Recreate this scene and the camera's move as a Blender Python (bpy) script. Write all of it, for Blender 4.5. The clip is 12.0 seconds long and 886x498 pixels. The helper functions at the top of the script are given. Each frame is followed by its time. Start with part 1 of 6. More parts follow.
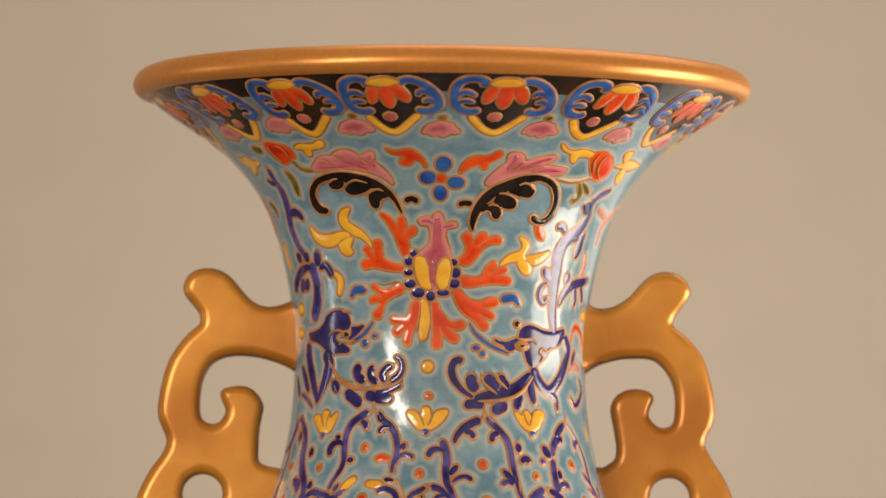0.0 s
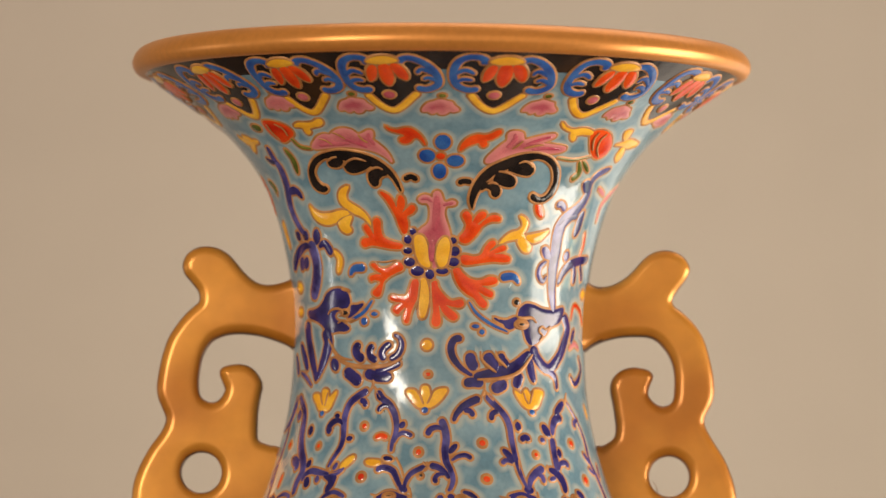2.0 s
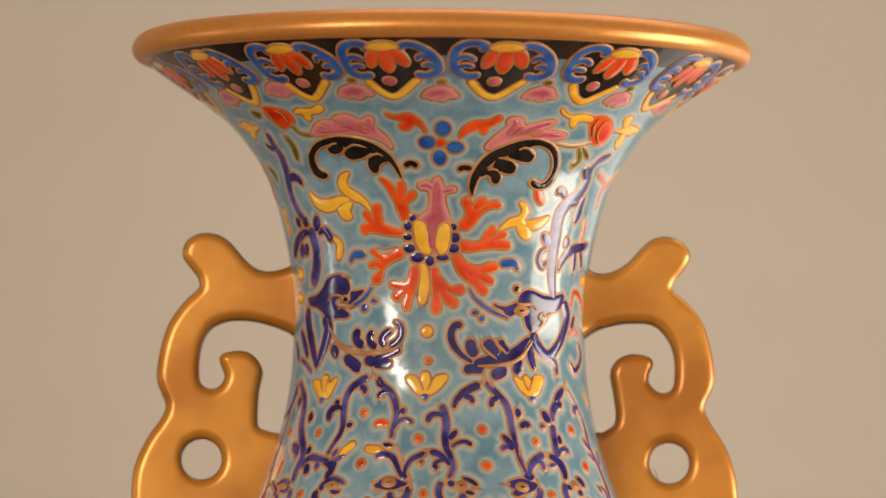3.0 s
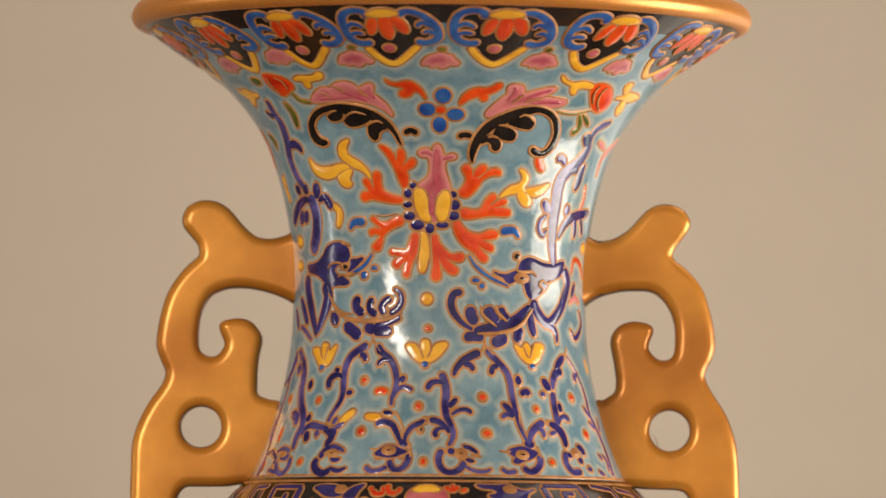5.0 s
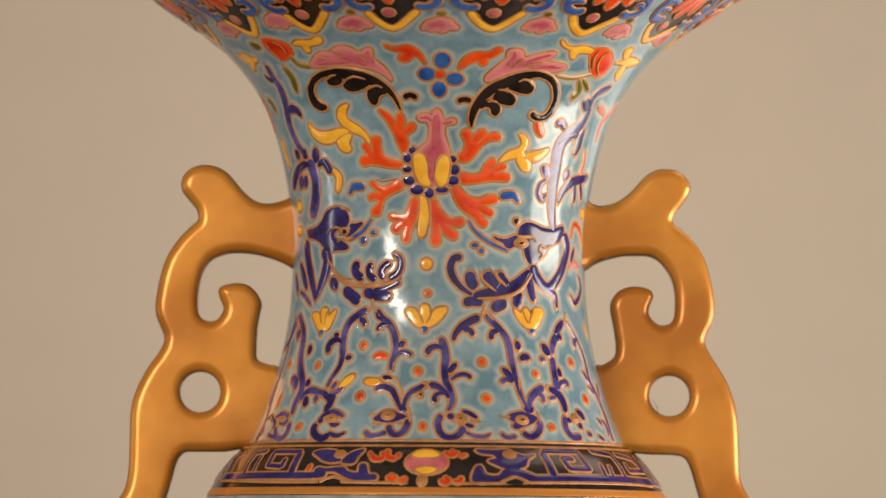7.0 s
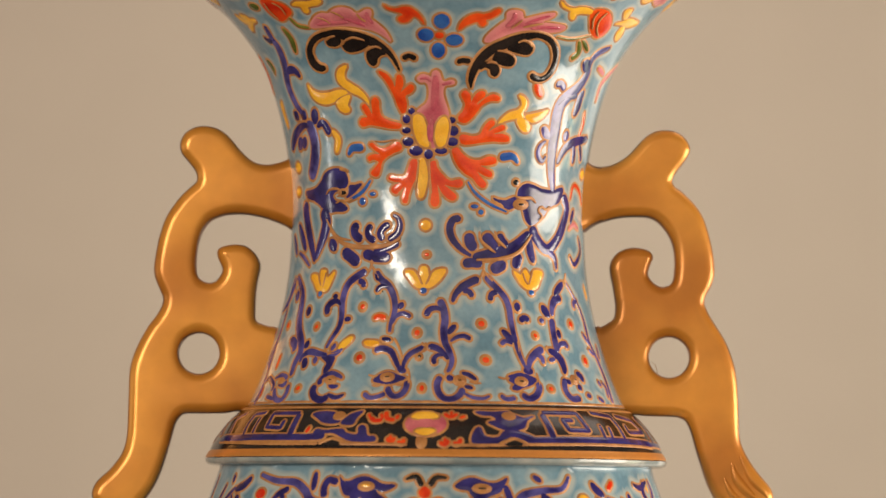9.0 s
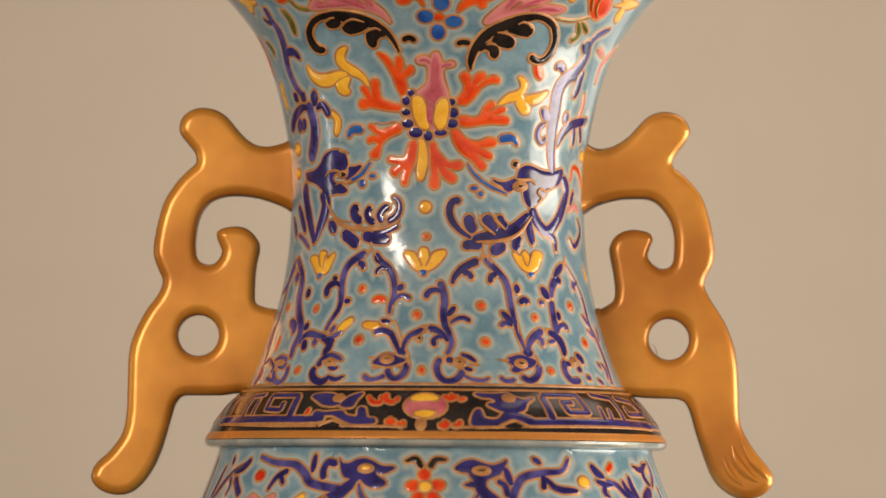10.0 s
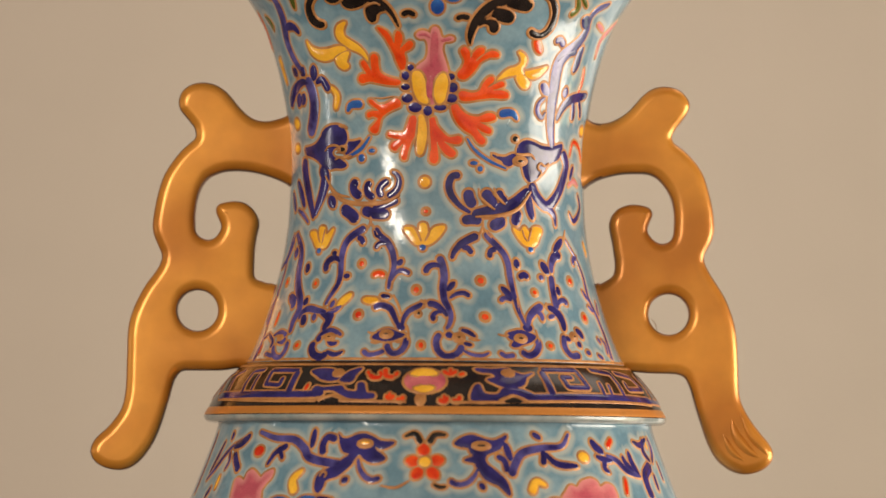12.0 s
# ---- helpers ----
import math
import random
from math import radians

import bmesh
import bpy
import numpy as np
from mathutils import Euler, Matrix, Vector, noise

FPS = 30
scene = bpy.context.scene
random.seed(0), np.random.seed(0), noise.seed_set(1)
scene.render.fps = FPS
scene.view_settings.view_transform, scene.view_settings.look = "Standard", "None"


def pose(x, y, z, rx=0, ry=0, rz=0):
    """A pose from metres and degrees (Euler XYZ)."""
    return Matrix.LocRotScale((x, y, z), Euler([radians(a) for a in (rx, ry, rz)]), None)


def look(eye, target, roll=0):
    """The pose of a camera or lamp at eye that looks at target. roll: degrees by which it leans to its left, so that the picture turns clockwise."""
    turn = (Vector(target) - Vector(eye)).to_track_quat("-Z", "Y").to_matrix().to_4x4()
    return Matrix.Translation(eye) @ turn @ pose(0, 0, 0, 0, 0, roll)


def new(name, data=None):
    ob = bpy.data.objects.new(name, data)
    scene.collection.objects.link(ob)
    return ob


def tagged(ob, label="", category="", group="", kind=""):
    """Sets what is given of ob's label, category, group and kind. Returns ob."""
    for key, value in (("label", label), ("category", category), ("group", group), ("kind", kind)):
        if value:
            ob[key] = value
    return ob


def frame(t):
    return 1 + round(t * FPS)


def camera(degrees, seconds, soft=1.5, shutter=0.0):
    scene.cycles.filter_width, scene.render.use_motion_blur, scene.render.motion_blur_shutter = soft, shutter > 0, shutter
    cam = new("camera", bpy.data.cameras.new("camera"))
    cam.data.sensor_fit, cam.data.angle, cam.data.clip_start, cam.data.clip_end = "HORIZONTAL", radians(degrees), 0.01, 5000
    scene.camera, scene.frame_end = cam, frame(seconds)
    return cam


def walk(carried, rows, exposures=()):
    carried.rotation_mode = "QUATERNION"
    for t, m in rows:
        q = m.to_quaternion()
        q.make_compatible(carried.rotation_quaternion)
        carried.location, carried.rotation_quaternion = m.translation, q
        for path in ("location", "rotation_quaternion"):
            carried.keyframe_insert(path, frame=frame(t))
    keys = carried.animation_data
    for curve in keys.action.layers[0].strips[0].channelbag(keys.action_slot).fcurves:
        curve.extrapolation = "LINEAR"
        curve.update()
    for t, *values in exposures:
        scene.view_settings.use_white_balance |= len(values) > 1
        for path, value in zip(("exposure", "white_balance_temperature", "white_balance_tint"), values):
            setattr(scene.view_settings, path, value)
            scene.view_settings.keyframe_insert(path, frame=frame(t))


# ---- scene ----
from mathutils.geometry import delaunay_2d_cdt

# Camera on a fixed tripod head that tilts slowly down the vase.
F = 11500.0                     # focal length in picture widths of 1568
UNIT = 0.00018                  # metres at the vase's axis per unit of the drawing
DIST = F * UNIT                 # camera to vase axis
COLLAR_Z = 1.06                 # height of the shoulder collar's edge
cam = camera(2 * math.degrees(math.atan(784 / F)), 12.0, soft=1.5)
EYE_Z = COLLAR_Z - 0.012 * DIST
PITCH, YAW, ROLL = 3.804, -0.02, 0.47
ROWS = [
    (0, 0, 0.0013), (0.5, 0.0033, 0.0157), (1, 0.0045, 0.0472), (1.5, 0.0045, 0.0815), (2, 0.0045, 0.1185),
    (2.5, 0.0045, 0.1536), (3, 0.0047, 0.1916), (5, 0.006, 0.3677), (5.5, 0.008, 0.4142), (6, 0.009, 0.4598),
    (6.5, 0.0095, 0.5062), (7, 0.0105, 0.5582), (9, 0.0165, 0.768), (9.5, 0.0184, 0.8197), (10, 0.019, 0.8662),
    (10.5, 0.0204, 0.9111), (11, 0.0211, 0.9555), (11.5, 0.022, 0.9833), (12, 0.023, 1.0026),
]
SWEEP = math.degrees(327.0 / F)
BASE, AIM = Vector((0, -DIST, EYE_Z)), Vector((0, 0, COLLAR_Z + 491 * UNIT))
path = []
for t, a, b in ROWS:                # the head creeps nearer while it tilts
    eye = BASE.lerp(AIM, 0.0082 * (b - 0.414))
    path.append((t, pose(*eye, 90 + PITCH - SWEEP * b, 0, YAW - SWEEP * a) @ pose(0, 0, 0, 0, 0, ROLL)))
walk(cam, path)
cam.data.dof.use_dof, cam.data.dof.focus_distance, cam.data.dof.aperture_fstop = True, DIST - 0.042, 8.0

# ---- light: a warm studio with two soft boxes, and fill lamps added ----
world = bpy.data.worlds.new("world")
scene.world = world
world.use_nodes = True
world.node_tree.nodes["Background"].inputs["Color"].default_value = (1.0, 0.86, 0.72, 1)
world.node_tree.nodes["Background"].inputs["Strength"].default_value = 0.05


def softbox(name, az, el, dist, width, height, power, colour, lean=0):
    """An area lamp round the vase: az degrees to the right of the camera's side, el degrees up, aimed at the neck."""
    lamp = bpy.data.lights.new(name, "AREA")
    lamp.shape, lamp.size, lamp.size_y, lamp.energy, lamp.color = "RECTANGLE", width, height, power, colour
    ob = new(name, lamp)
    a, e = radians(az), radians(el)
    aim = Vector((0, 0, COLLAR_Z + 0.08))
    ob.matrix_world = look(aim + dist * Vector((math.sin(a) * math.cos(e), -math.cos(a) * math.cos(e), math.sin(e))), aim, lean)
    return ob


softbox("softbox_lamp", 91, -10, 0.9, 0.52, 0.48, 11.2, (1.0, 0.875, 0.73))
softbox("softbox_lamp", -34, 8.5, 1.3, 0.13, 0.46, 8.4, (1.0, 0.875, 0.735), -38)
softbox("window_lamp", -92, -4, 1.6, 0.05, 0.5, 1.3, (1.0, 0.92, 0.85))
softbox("softbox_lamp", 142, -18, 1.2, 0.5, 0.9, 1.7, (1.0, 0.88, 0.75))
# broad fill behind the camera, added to lift the vase's front
softbox("window_lamp", 14, 7, 2.7, 5.0, 2.6, 31.5, (1.0, 0.825, 0.645))
# unseen overhead fill, added and tuned mainly for the wall's brightness
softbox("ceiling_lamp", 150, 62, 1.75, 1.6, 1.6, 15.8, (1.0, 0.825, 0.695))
# unseen fill low on the right, added to grade the wall
backdrop_lamp = softbox("backdrop_lamp", 0, 0, 1, 0.4, 0.4, 1.7, (0.82, 0.92, 0.64))
backdrop_lamp.matrix_world = look((1.0, 0.5, 0.85), (0.05, 1.3, 1.1))
pool_fill_lamp = softbox("backdrop_lamp", 0, 0, 1, 0.03, 0.06, 0.39, (0.95, 0.87, 0.66))      # small fill hidden behind the neck, added for a pool of light on the wall
pool_fill_lamp.matrix_world = look((0.03, 0.9, 1.14), (0.06, 1.3, 1.16))
scene.view_settings.exposure = 0.0


# ---- materials ----
def material(name, colour, rough=0.5, metal=0.0, coat=0.0, tone=0.12, grain=40.0, bump=0.05, bump_scale=300.0, spec=0.5, second=None, patch=150.0):
    """A surface with slow and fine variation of its colour and a fine relief."""
    m = bpy.data.materials.new(name)
    m.use_nodes = True
    t = m.node_tree
    b = t.nodes["Principled BSDF"]
    co = t.nodes.new("ShaderNodeTexCoord")
    n1, n2 = t.nodes.new("ShaderNodeTexNoise"), t.nodes.new("ShaderNodeTexNoise")
    n1.inputs["Scale"].default_value, n2.inputs["Scale"].default_value = grain, grain * 9
    n1.inputs["Detail"].default_value = 3
    add = t.nodes.new("ShaderNodeMath")
    add.operation = "ADD"
    rng = t.nodes.new("ShaderNodeMapRange")
    rng.inputs["From Min"].default_value, rng.inputs["From Max"].default_value = 0.6, 1.4
    rng.inputs["To Min"].default_value, rng.inputs["To Max"].default_value = 1 - tone, 1 + tone
    mul = t.nodes.new("ShaderNodeVectorMath")
    mul.operation = "SCALE"
    mul.inputs[0].default_value = colour
    if second:
        n3, mix, ramp = t.nodes.new("ShaderNodeTexNoise"), t.nodes.new("ShaderNodeMix"), t.nodes.new("ShaderNodeMapRange")
        n3.inputs["Scale"].default_value, n3.inputs["Detail"].default_value = patch, 2
        ramp.inputs["From Min"].default_value, ramp.inputs["From Max"].default_value = 0.38, 0.62
        mix.data_type = "RGBA"
        mix.inputs["A"].default_value, mix.inputs["B"].default_value = (*colour, 1), (*second, 1)
        t.links.new(co.outputs["Object"], n3.inputs["Vector"])
        t.links.new(n3.outputs["Fac"], ramp.inputs["Value"])
        t.links.new(ramp.outputs["Result"], mix.inputs["Factor"])
        t.links.new(mix.outputs["Result"], mul.inputs[0])
    for n in (n1, n2):
        t.links.new(co.outputs["Object"], n.inputs["Vector"])
    t.links.new(n1.outputs["Fac"], add.inputs[0])
    t.links.new(n2.outputs["Fac"], add.inputs[1])
    t.links.new(add.outputs[0], rng.inputs["Value"])
    t.links.new(rng.outputs["Result"], mul.inputs["Scale"])
    t.links.new(mul.outputs["Vector"], b.inputs["Base Color"])
    b.inputs["Roughness"].default_value, b.inputs["Metallic"].default_value = rough, metal
    b.inputs["Coat Weight"].default_value, b.inputs["Coat Roughness"].default_value = coat, 0.04
    b.inputs["Specular IOR Level"].default_value = spec
    if bump:
        nb, bp = t.nodes.new("ShaderNodeTexNoise"), t.nodes.new("ShaderNodeBump")
        nb.inputs["Scale"].default_value = bump_scale
        t.links.new(co.outputs["Object"], nb.inputs["Vector"])
        t.links.new(nb.outputs["Fac"], bp.inputs["Height"])
        bp.inputs["Strength"].default_value, bp.inputs["Distance"].default_value = bump, 0.002
        t.links.new(bp.outputs["Normal"], b.inputs["Normal"])
    return m


TURQ_A, TURQ_B, HALO_C = (0.126, 0.232, 0.302), (0.205, 0.322, 0.385), (0.35, 0.395, 0.38)
GLAZE = dict(coat=0.04, bump=0.05, bump_scale=150, spec=0.40)
TURQ = material("turquoise_enamel", TURQ_A, 0.14, tone=0.12, grain=90, second=TURQ_B, patch=110, **GLAZE)
HALO = material("turquoise_enamel_thin", TURQ_A, 0.14, tone=0.12, grain=90, second=TURQ_B, patch=110, **GLAZE)
NAVY = material("navy_enamel", (0.012, 0.008, 0.072), 0.14, tone=0.25, grain=200, second=(0.032, 0.025, 0.155), patch=130, **GLAZE)
VIOLET = material("violet_blue_enamel", (0.016, 0.011, 0.095), 0.16, tone=0.25, grain=200, second=(0.095, 0.082, 0.285), patch=140, **GLAZE)
ROSE = material("rose_enamel", (0.41, 0.058, 0.10), 0.16, tone=0.25, grain=200, second=(0.50, 0.12, 0.145), patch=140, **GLAZE)
BLUE = material("blue_enamel", (0.015, 0.068, 0.31), 0.16, tone=0.25, grain=200, second=(0.035, 0.13, 0.40), **GLAZE)
RED = material("red_enamel", (0.56, 0.02, 0.004), 0.16, tone=0.2, grain=200, second=(0.75, 0.068, 0.009), patch=120, **GLAZE)
YELLOW = material("yellow_enamel", (0.78, 0.36, 0.022), 0.16, tone=0.15, grain=200, second=(0.88, 0.50, 0.05), **GLAZE)
PINK = material("pink_enamel", (0.45, 0.085, 0.12), 0.16, tone=0.2, grain=200, second=(0.58, 0.17, 0.18), patch=110, **GLAZE)
GREEN = material("green_enamel", (0.07, 0.09, 0.015), 0.16, tone=0.3, grain=200, second=(0.16, 0.17, 0.03), **GLAZE)
BLACK = material("black_enamel", (0.010, 0.008, 0.008), 0.16, tone=0.3, grain=200, second=(0.022, 0.016, 0.014), **GLAZE)
LINE = material("gold_line", (0.37, 0.155, 0.045), 0.48, metal=0.12, tone=0.2, grain=300, second=(0.50, 0.23, 0.07), patch=200)
GOLD = material("gilt_porcelain", (0.465, 0.166, 0.018), 0.32, metal=0.34, tone=0.10, grain=20, bump=0.12, bump_scale=34, second=(0.68, 0.29, 0.04), patch=26)
# brown worn gilt, with the edges' dark shading put into its colour as well
DARK_GILT = material("worn_shaded_gilt_edge", (0.10, 0.032, 0.006), 0.42, metal=0.25, tone=0.3, grain=70, second=(0.36, 0.125, 0.017), patch=60)
RIMGOLD = material("gilt_rim", (0.64, 0.26, 0.055), 0.36, metal=0.45, tone=0.10, grain=60, bump=0.03, bump_scale=150)
PAINT = material("beige_wall_paint", (0.505, 0.441, 0.385), 0.8, tone=0.03, grain=3, bump=0.02, bump_scale=60)


def thin_glaze(m, pale, most):
    """Where the glaze lies thin along the gold lines it is paler."""
    t = m.node_tree
    b = t.nodes["Principled BSDF"]
    was = b.inputs["Base Color"].links[0].from_socket
    at, mix, share = t.nodes.new("ShaderNodeAttribute"), t.nodes.new("ShaderNodeMix"), t.nodes.new("ShaderNodeMath")
    at.attribute_name, mix.data_type, share.operation = "thin", "RGBA", "MULTIPLY"
    share.inputs[1].default_value = most
    mix.inputs["B"].default_value = (*pale, 1)
    t.links.new(at.outputs["Fac"], share.inputs[0])
    t.links.new(share.outputs[0], mix.inputs["Factor"])
    t.links.new(was, mix.inputs["A"])
    t.links.new(mix.outputs["Result"], b.inputs["Base Color"])


thin_glaze(HALO, HALO_C, 1.0)
for enamel, pale, most in ((PINK, (0.68, 0.27, 0.26), 0.9), (RED, (0.90, 0.17, 0.025), 0.3), (NAVY, (0.06, 0.05, 0.22), 0.3), (VIOLET, (0.11, 0.095, 0.32), 0.35), (BLUE, (0.06, 0.17, 0.44), 0.5), (YELLOW, (0.86, 0.46, 0.04), 0.5)):
    thin_glaze(enamel, pale, most)
WOOD = material("dark_wood", (0.12, 0.06, 0.03), 0.4, tone=0.3, grain=12)


# ---- the room ----
def mesh_of(name, bm, mat, smooth=True):
    me = bpy.data.meshes.new(name)
    bm.normal_update()
    bm.to_mesh(me)
    bm.free()
    for p in me.polygons:
        p.use_smooth = smooth
    me.materials.append(mat)
    return me


def part(name, bm, mat, parent, label="", smooth=True):
    ob = new(name, mesh_of(name, bm, mat, smooth))
    ob.parent = parent
    return tagged(ob, label)


def box(x0, y0, z0, x1, y1, z1, bevel=0.0):
    bm = bmesh.new()
    bmesh.ops.create_cube(bm, size=1.0, matrix=Matrix.Translation(((x0 + x1) / 2, (y0 + y1) / 2, (z0 + z1) / 2)) @ Matrix.Diagonal((x1 - x0, y1 - y0, z1 - z0, 1)))
    if bevel:
        bmesh.ops.bevel(bm, geom=bm.edges[:], offset=bevel, segments=2, affect="EDGES")
    return bm


def setting(name, bm, mat, label):
    return tagged(new(name, mesh_of(name, bm, mat, False)), label, name.split("_")[0], kind="structure")


X0, X1, Y0, Y1, ZT = -3.6, 3.6, -3.8, 1.3, 3.0
setting("floor", box(X0, Y0, -0.1, X1, Y1, 0.0), WOOD, "dark wooden floor of the studio")
WHITE = material("white_wall_paint", (0.8, 0.77, 0.72), 0.8, tone=0.03, grain=3, bump=0.02, bump_scale=60)
setting("ceiling", box(X0, Y0, ZT, X1, Y1, ZT + 0.1), WHITE, "plain white painted ceiling")
setting("wall_north", box(X0 - 0.1, Y1, 0, X1 + 0.1, Y1 + 0.1, ZT), PAINT, "plain beige painted wall behind the vase")
setting("wall_south", box(X0 - 0.1, Y0 - 0.1, 0, X1 + 0.1, Y0, ZT), WHITE, "plain white painted wall")
setting("wall_west", box(X0 - 0.1, Y0, 0, X0, Y1, ZT), WHITE, "plain white painted wall")
setting("wall_east", box(X1, Y0, 0, X1 + 0.1, Y1, ZT), WHITE, "plain white painted wall")
plinth = tagged(new("plinth", mesh_of("plinth", box(-0.2, -0.2, 0, 0.2, 0.2, 0.75, 0.006), WOOD, False)), "dark wooden display plinth under the vase", "plinth")

# ---- the vase: turned body ----
vase = tagged(new("vase"), "tall porcelain vase with turquoise enamel flowers and gilt handles", "vase")
vase.location = (0, 0, 0.75)


# Profile in drawing units: (height above the collar's edge, radius), bottom to top.
FOOT = [(-1722, 0), (-1722, 236), (-1712, 250), (-1690, 252), (-1650, 240), (-1560, 236), (-1400, 262), (-1100, 356), (-800, 446), (-560, 496), (-380, 500), (-260, 478), (-142, 429), (-60, 397), (-16, 382), (-10, 384)]
COLLAR = [(-10, 384), (-9, 398), (-5, 405), (2, 407), (8, 404), (14, 400), (30, 392), (55, 374), (80, 352), (92, 338), (95, 333)]
NECK = [(95, 333), (120, 321), (160, 305), (210, 289), (240, 280), (265, 274), (295, 268), (345, 261.5), (405, 258.5), (460, 258.5), (500, 261), (530, 265.5), (567, 272), (615, 283), (660, 297), (700, 314), (740, 340), (780, 374), (815, 413), (845, 454), (870, 491), (888, 517), (893, 524)]
RIM = [(893, 524), (892, 532), (896, 542), (904, 548), (914, 550), (926, 546), (936, 537), (941, 524), (938, 512), (928, 505), (900, 492), (860, 440), (800, 360), (700, 290), (600, 260), (500, 245), (300, 255)]


def spin(profile, steps=192):
    bm = bmesh.new()
    rows = []
    for z, r in profile:
        if r == 0:
            rows.append([bm.verts.new((0, 0, z * UNIT))] * steps)
        else:
            rows.append([bm.verts.new((r * UNIT * math.sin(2 * math.pi * k / steps), -r * UNIT * math.cos(2 * math.pi * k / steps), z * UNIT)) for k in range(steps)])
    for lo, hi in zip(rows, rows[1:]):
        for k in range(steps):
            j = (k + 1) % steps
            bm.faces.new([v for v in dict.fromkeys((lo[k], lo[j], hi[j], hi[k]))])
    return bm


def refine(profile, n=4):
    """Catmull-Rom through the profile's points."""
    p = [np.array(q, float) for q in profile]
    p = [2 * p[0] - p[1]] + p + [2 * p[-1] - p[-2]]
    out = []
    for a, b, c, d in zip(p, p[1:], p[2:], p[3:]):
        for k in range(n):
            t = k / n
            out.append(tuple(0.5 * (2 * b + (c - a) * t + (2 * a - 5 * b + 4 * c - d) * t * t + (3 * b - a - 3 * c + d) * t ** 3)))
    return out + [tuple(p[-2])]


LIFT = COLLAR_Z - 0.75


def turned(name, profile, mat, label, n=4):
    ob = part(name, spin(refine(profile, n)), mat, vase, label)
    ob.location = (0, 0, LIFT)
    return ob


body = turned("body", FOOT, TURQ, "rounded turquoise enamel body")
collar = turned("collar", COLLAR[3:], BLACK, "black enamel shoulder collar with fret pattern")
PALE = material("pale_turquoise_glaze", (0.24, 0.29, 0.29), 0.14, tone=0.12, grain=90, second=(0.36, 0.37, 0.34), patch=90, **GLAZE)
lip = turned("collar_lip", COLLAR[:4], PALE, "pale turquoise underside of the collar")
neck = turned("neck", NECK, TURQ, "flaring turquoise enamel neck")
rim = turned("rim", RIM, RIMGOLD, "rounded gilt lip")


# ---- the two gilt handles ----
def smooth_loop(pts, n=4):
    p = [np.array(q, float) for q in pts]
    m = len(p)
    out = []
    for i in range(m):
        a, b, c, d = p[i - 1], p[i], p[(i + 1) % m], p[(i + 2) % m]
        for k in range(n):
            t = k / n
            out.append(0.5 * (2 * b + (c - a) * t + (2 * a - 5 * b + 4 * c - d) * t * t + (3 * b - a - 3 * c + d) * t ** 3))
    return out


# Outlines in drawing units (away from the axis, height), west and east handle, each shaped by hand.
OUTER_W = [(261.5, 531.9), (268.5, 528.9), (283.4, 523.8), (300.3, 520.6), (318.2, 522.5), (333.3, 530.3), (348.3, 544.2), (361.5, 560.1), (373.5, 572.9), (388.6, 582.8), (403.6, 587.2), (418.5, 588.0), (433.5, 584.4), (447.3, 575.3), (454.2, 563.3), (456.1, 551.3), (452.9, 539.3), (445.9, 530.4), (436.8, 519.5), (428.7, 508.6), (425.6, 497.6), (427.5, 488.6), (437.4, 479.6), (452.2, 465.5), (467.0, 446.4), (480.7, 423.4), (491.3, 390.4), (498.0, 355.4), (499.8, 335.5), (497.6, 319.5), (490.5, 301.6), (484.4, 287.7), (483.3, 278.8), (487.1, 265.8), (496.9, 249.8), (507.7, 235.7), (519.5, 215.7)]
TAIL_W = [(529.2, 195.7), (538.0, 170.7), (541.7, 145.8), (542.4, 116.0), (543.1, 86.1), (543.8, 56.2), (546.5, 31.3), (552.3, 11.4), (564.0, -6.6), (576.8, -21.6), (590.6, -33.7), (600.4, -45.7), (605.3, -60.6), (603.2, -71.6), (596.1, -81.4), (584.1, -89.3), (569.1, -94.1), (553.2, -95.0), (536.3, -90.9), (520.5, -79.8), (504.8, -60.8), (492.1, -38.8), (482.4, -14.9), (474.7, 10.0), (467.0, 37.0), (460.2, 61.9), (452.4, 74.9), (443.5, 80.4), (428.6, 81.1), (398.7, 81.3), (373.9, 82.0), (349.0, 85.7)]
INNER_W = [(300, 90), (262, 135), (258, 215), (283.7, 233.6), (295.7, 235.5), (305.7, 238.4), (315.6, 242.3), (320.7, 250.2), (320.9, 267.2), (320.1, 292.1), (318.3, 309.0), (315.4, 325.0), (312.6, 339.0), (314.7, 351.9), (323.8, 365.8), (336.8, 375.7), (353.8, 379.5), (371.7, 377.4), (383.6, 373.3), (388.5, 366.3), (387.4, 356.3), (382.3, 344.4), (379.2, 334.5), (383.1, 323.5), (391.0, 314.4), (400.9, 311.3), (410.9, 313.3), (418.9, 318.2), (424.0, 326.1), (425.6, 338.1), (425.3, 358.0), (421.6, 384.0), (413.8, 405.0), (402.0, 420.0), (389.1, 427.1), (372.2, 432.2), (347.3, 433.4), (322.4, 430.6), (302.4, 425.8), (282.4, 419.0), (267.4, 412.2), (256.4, 405.3), (235, 400), (235, 520)]
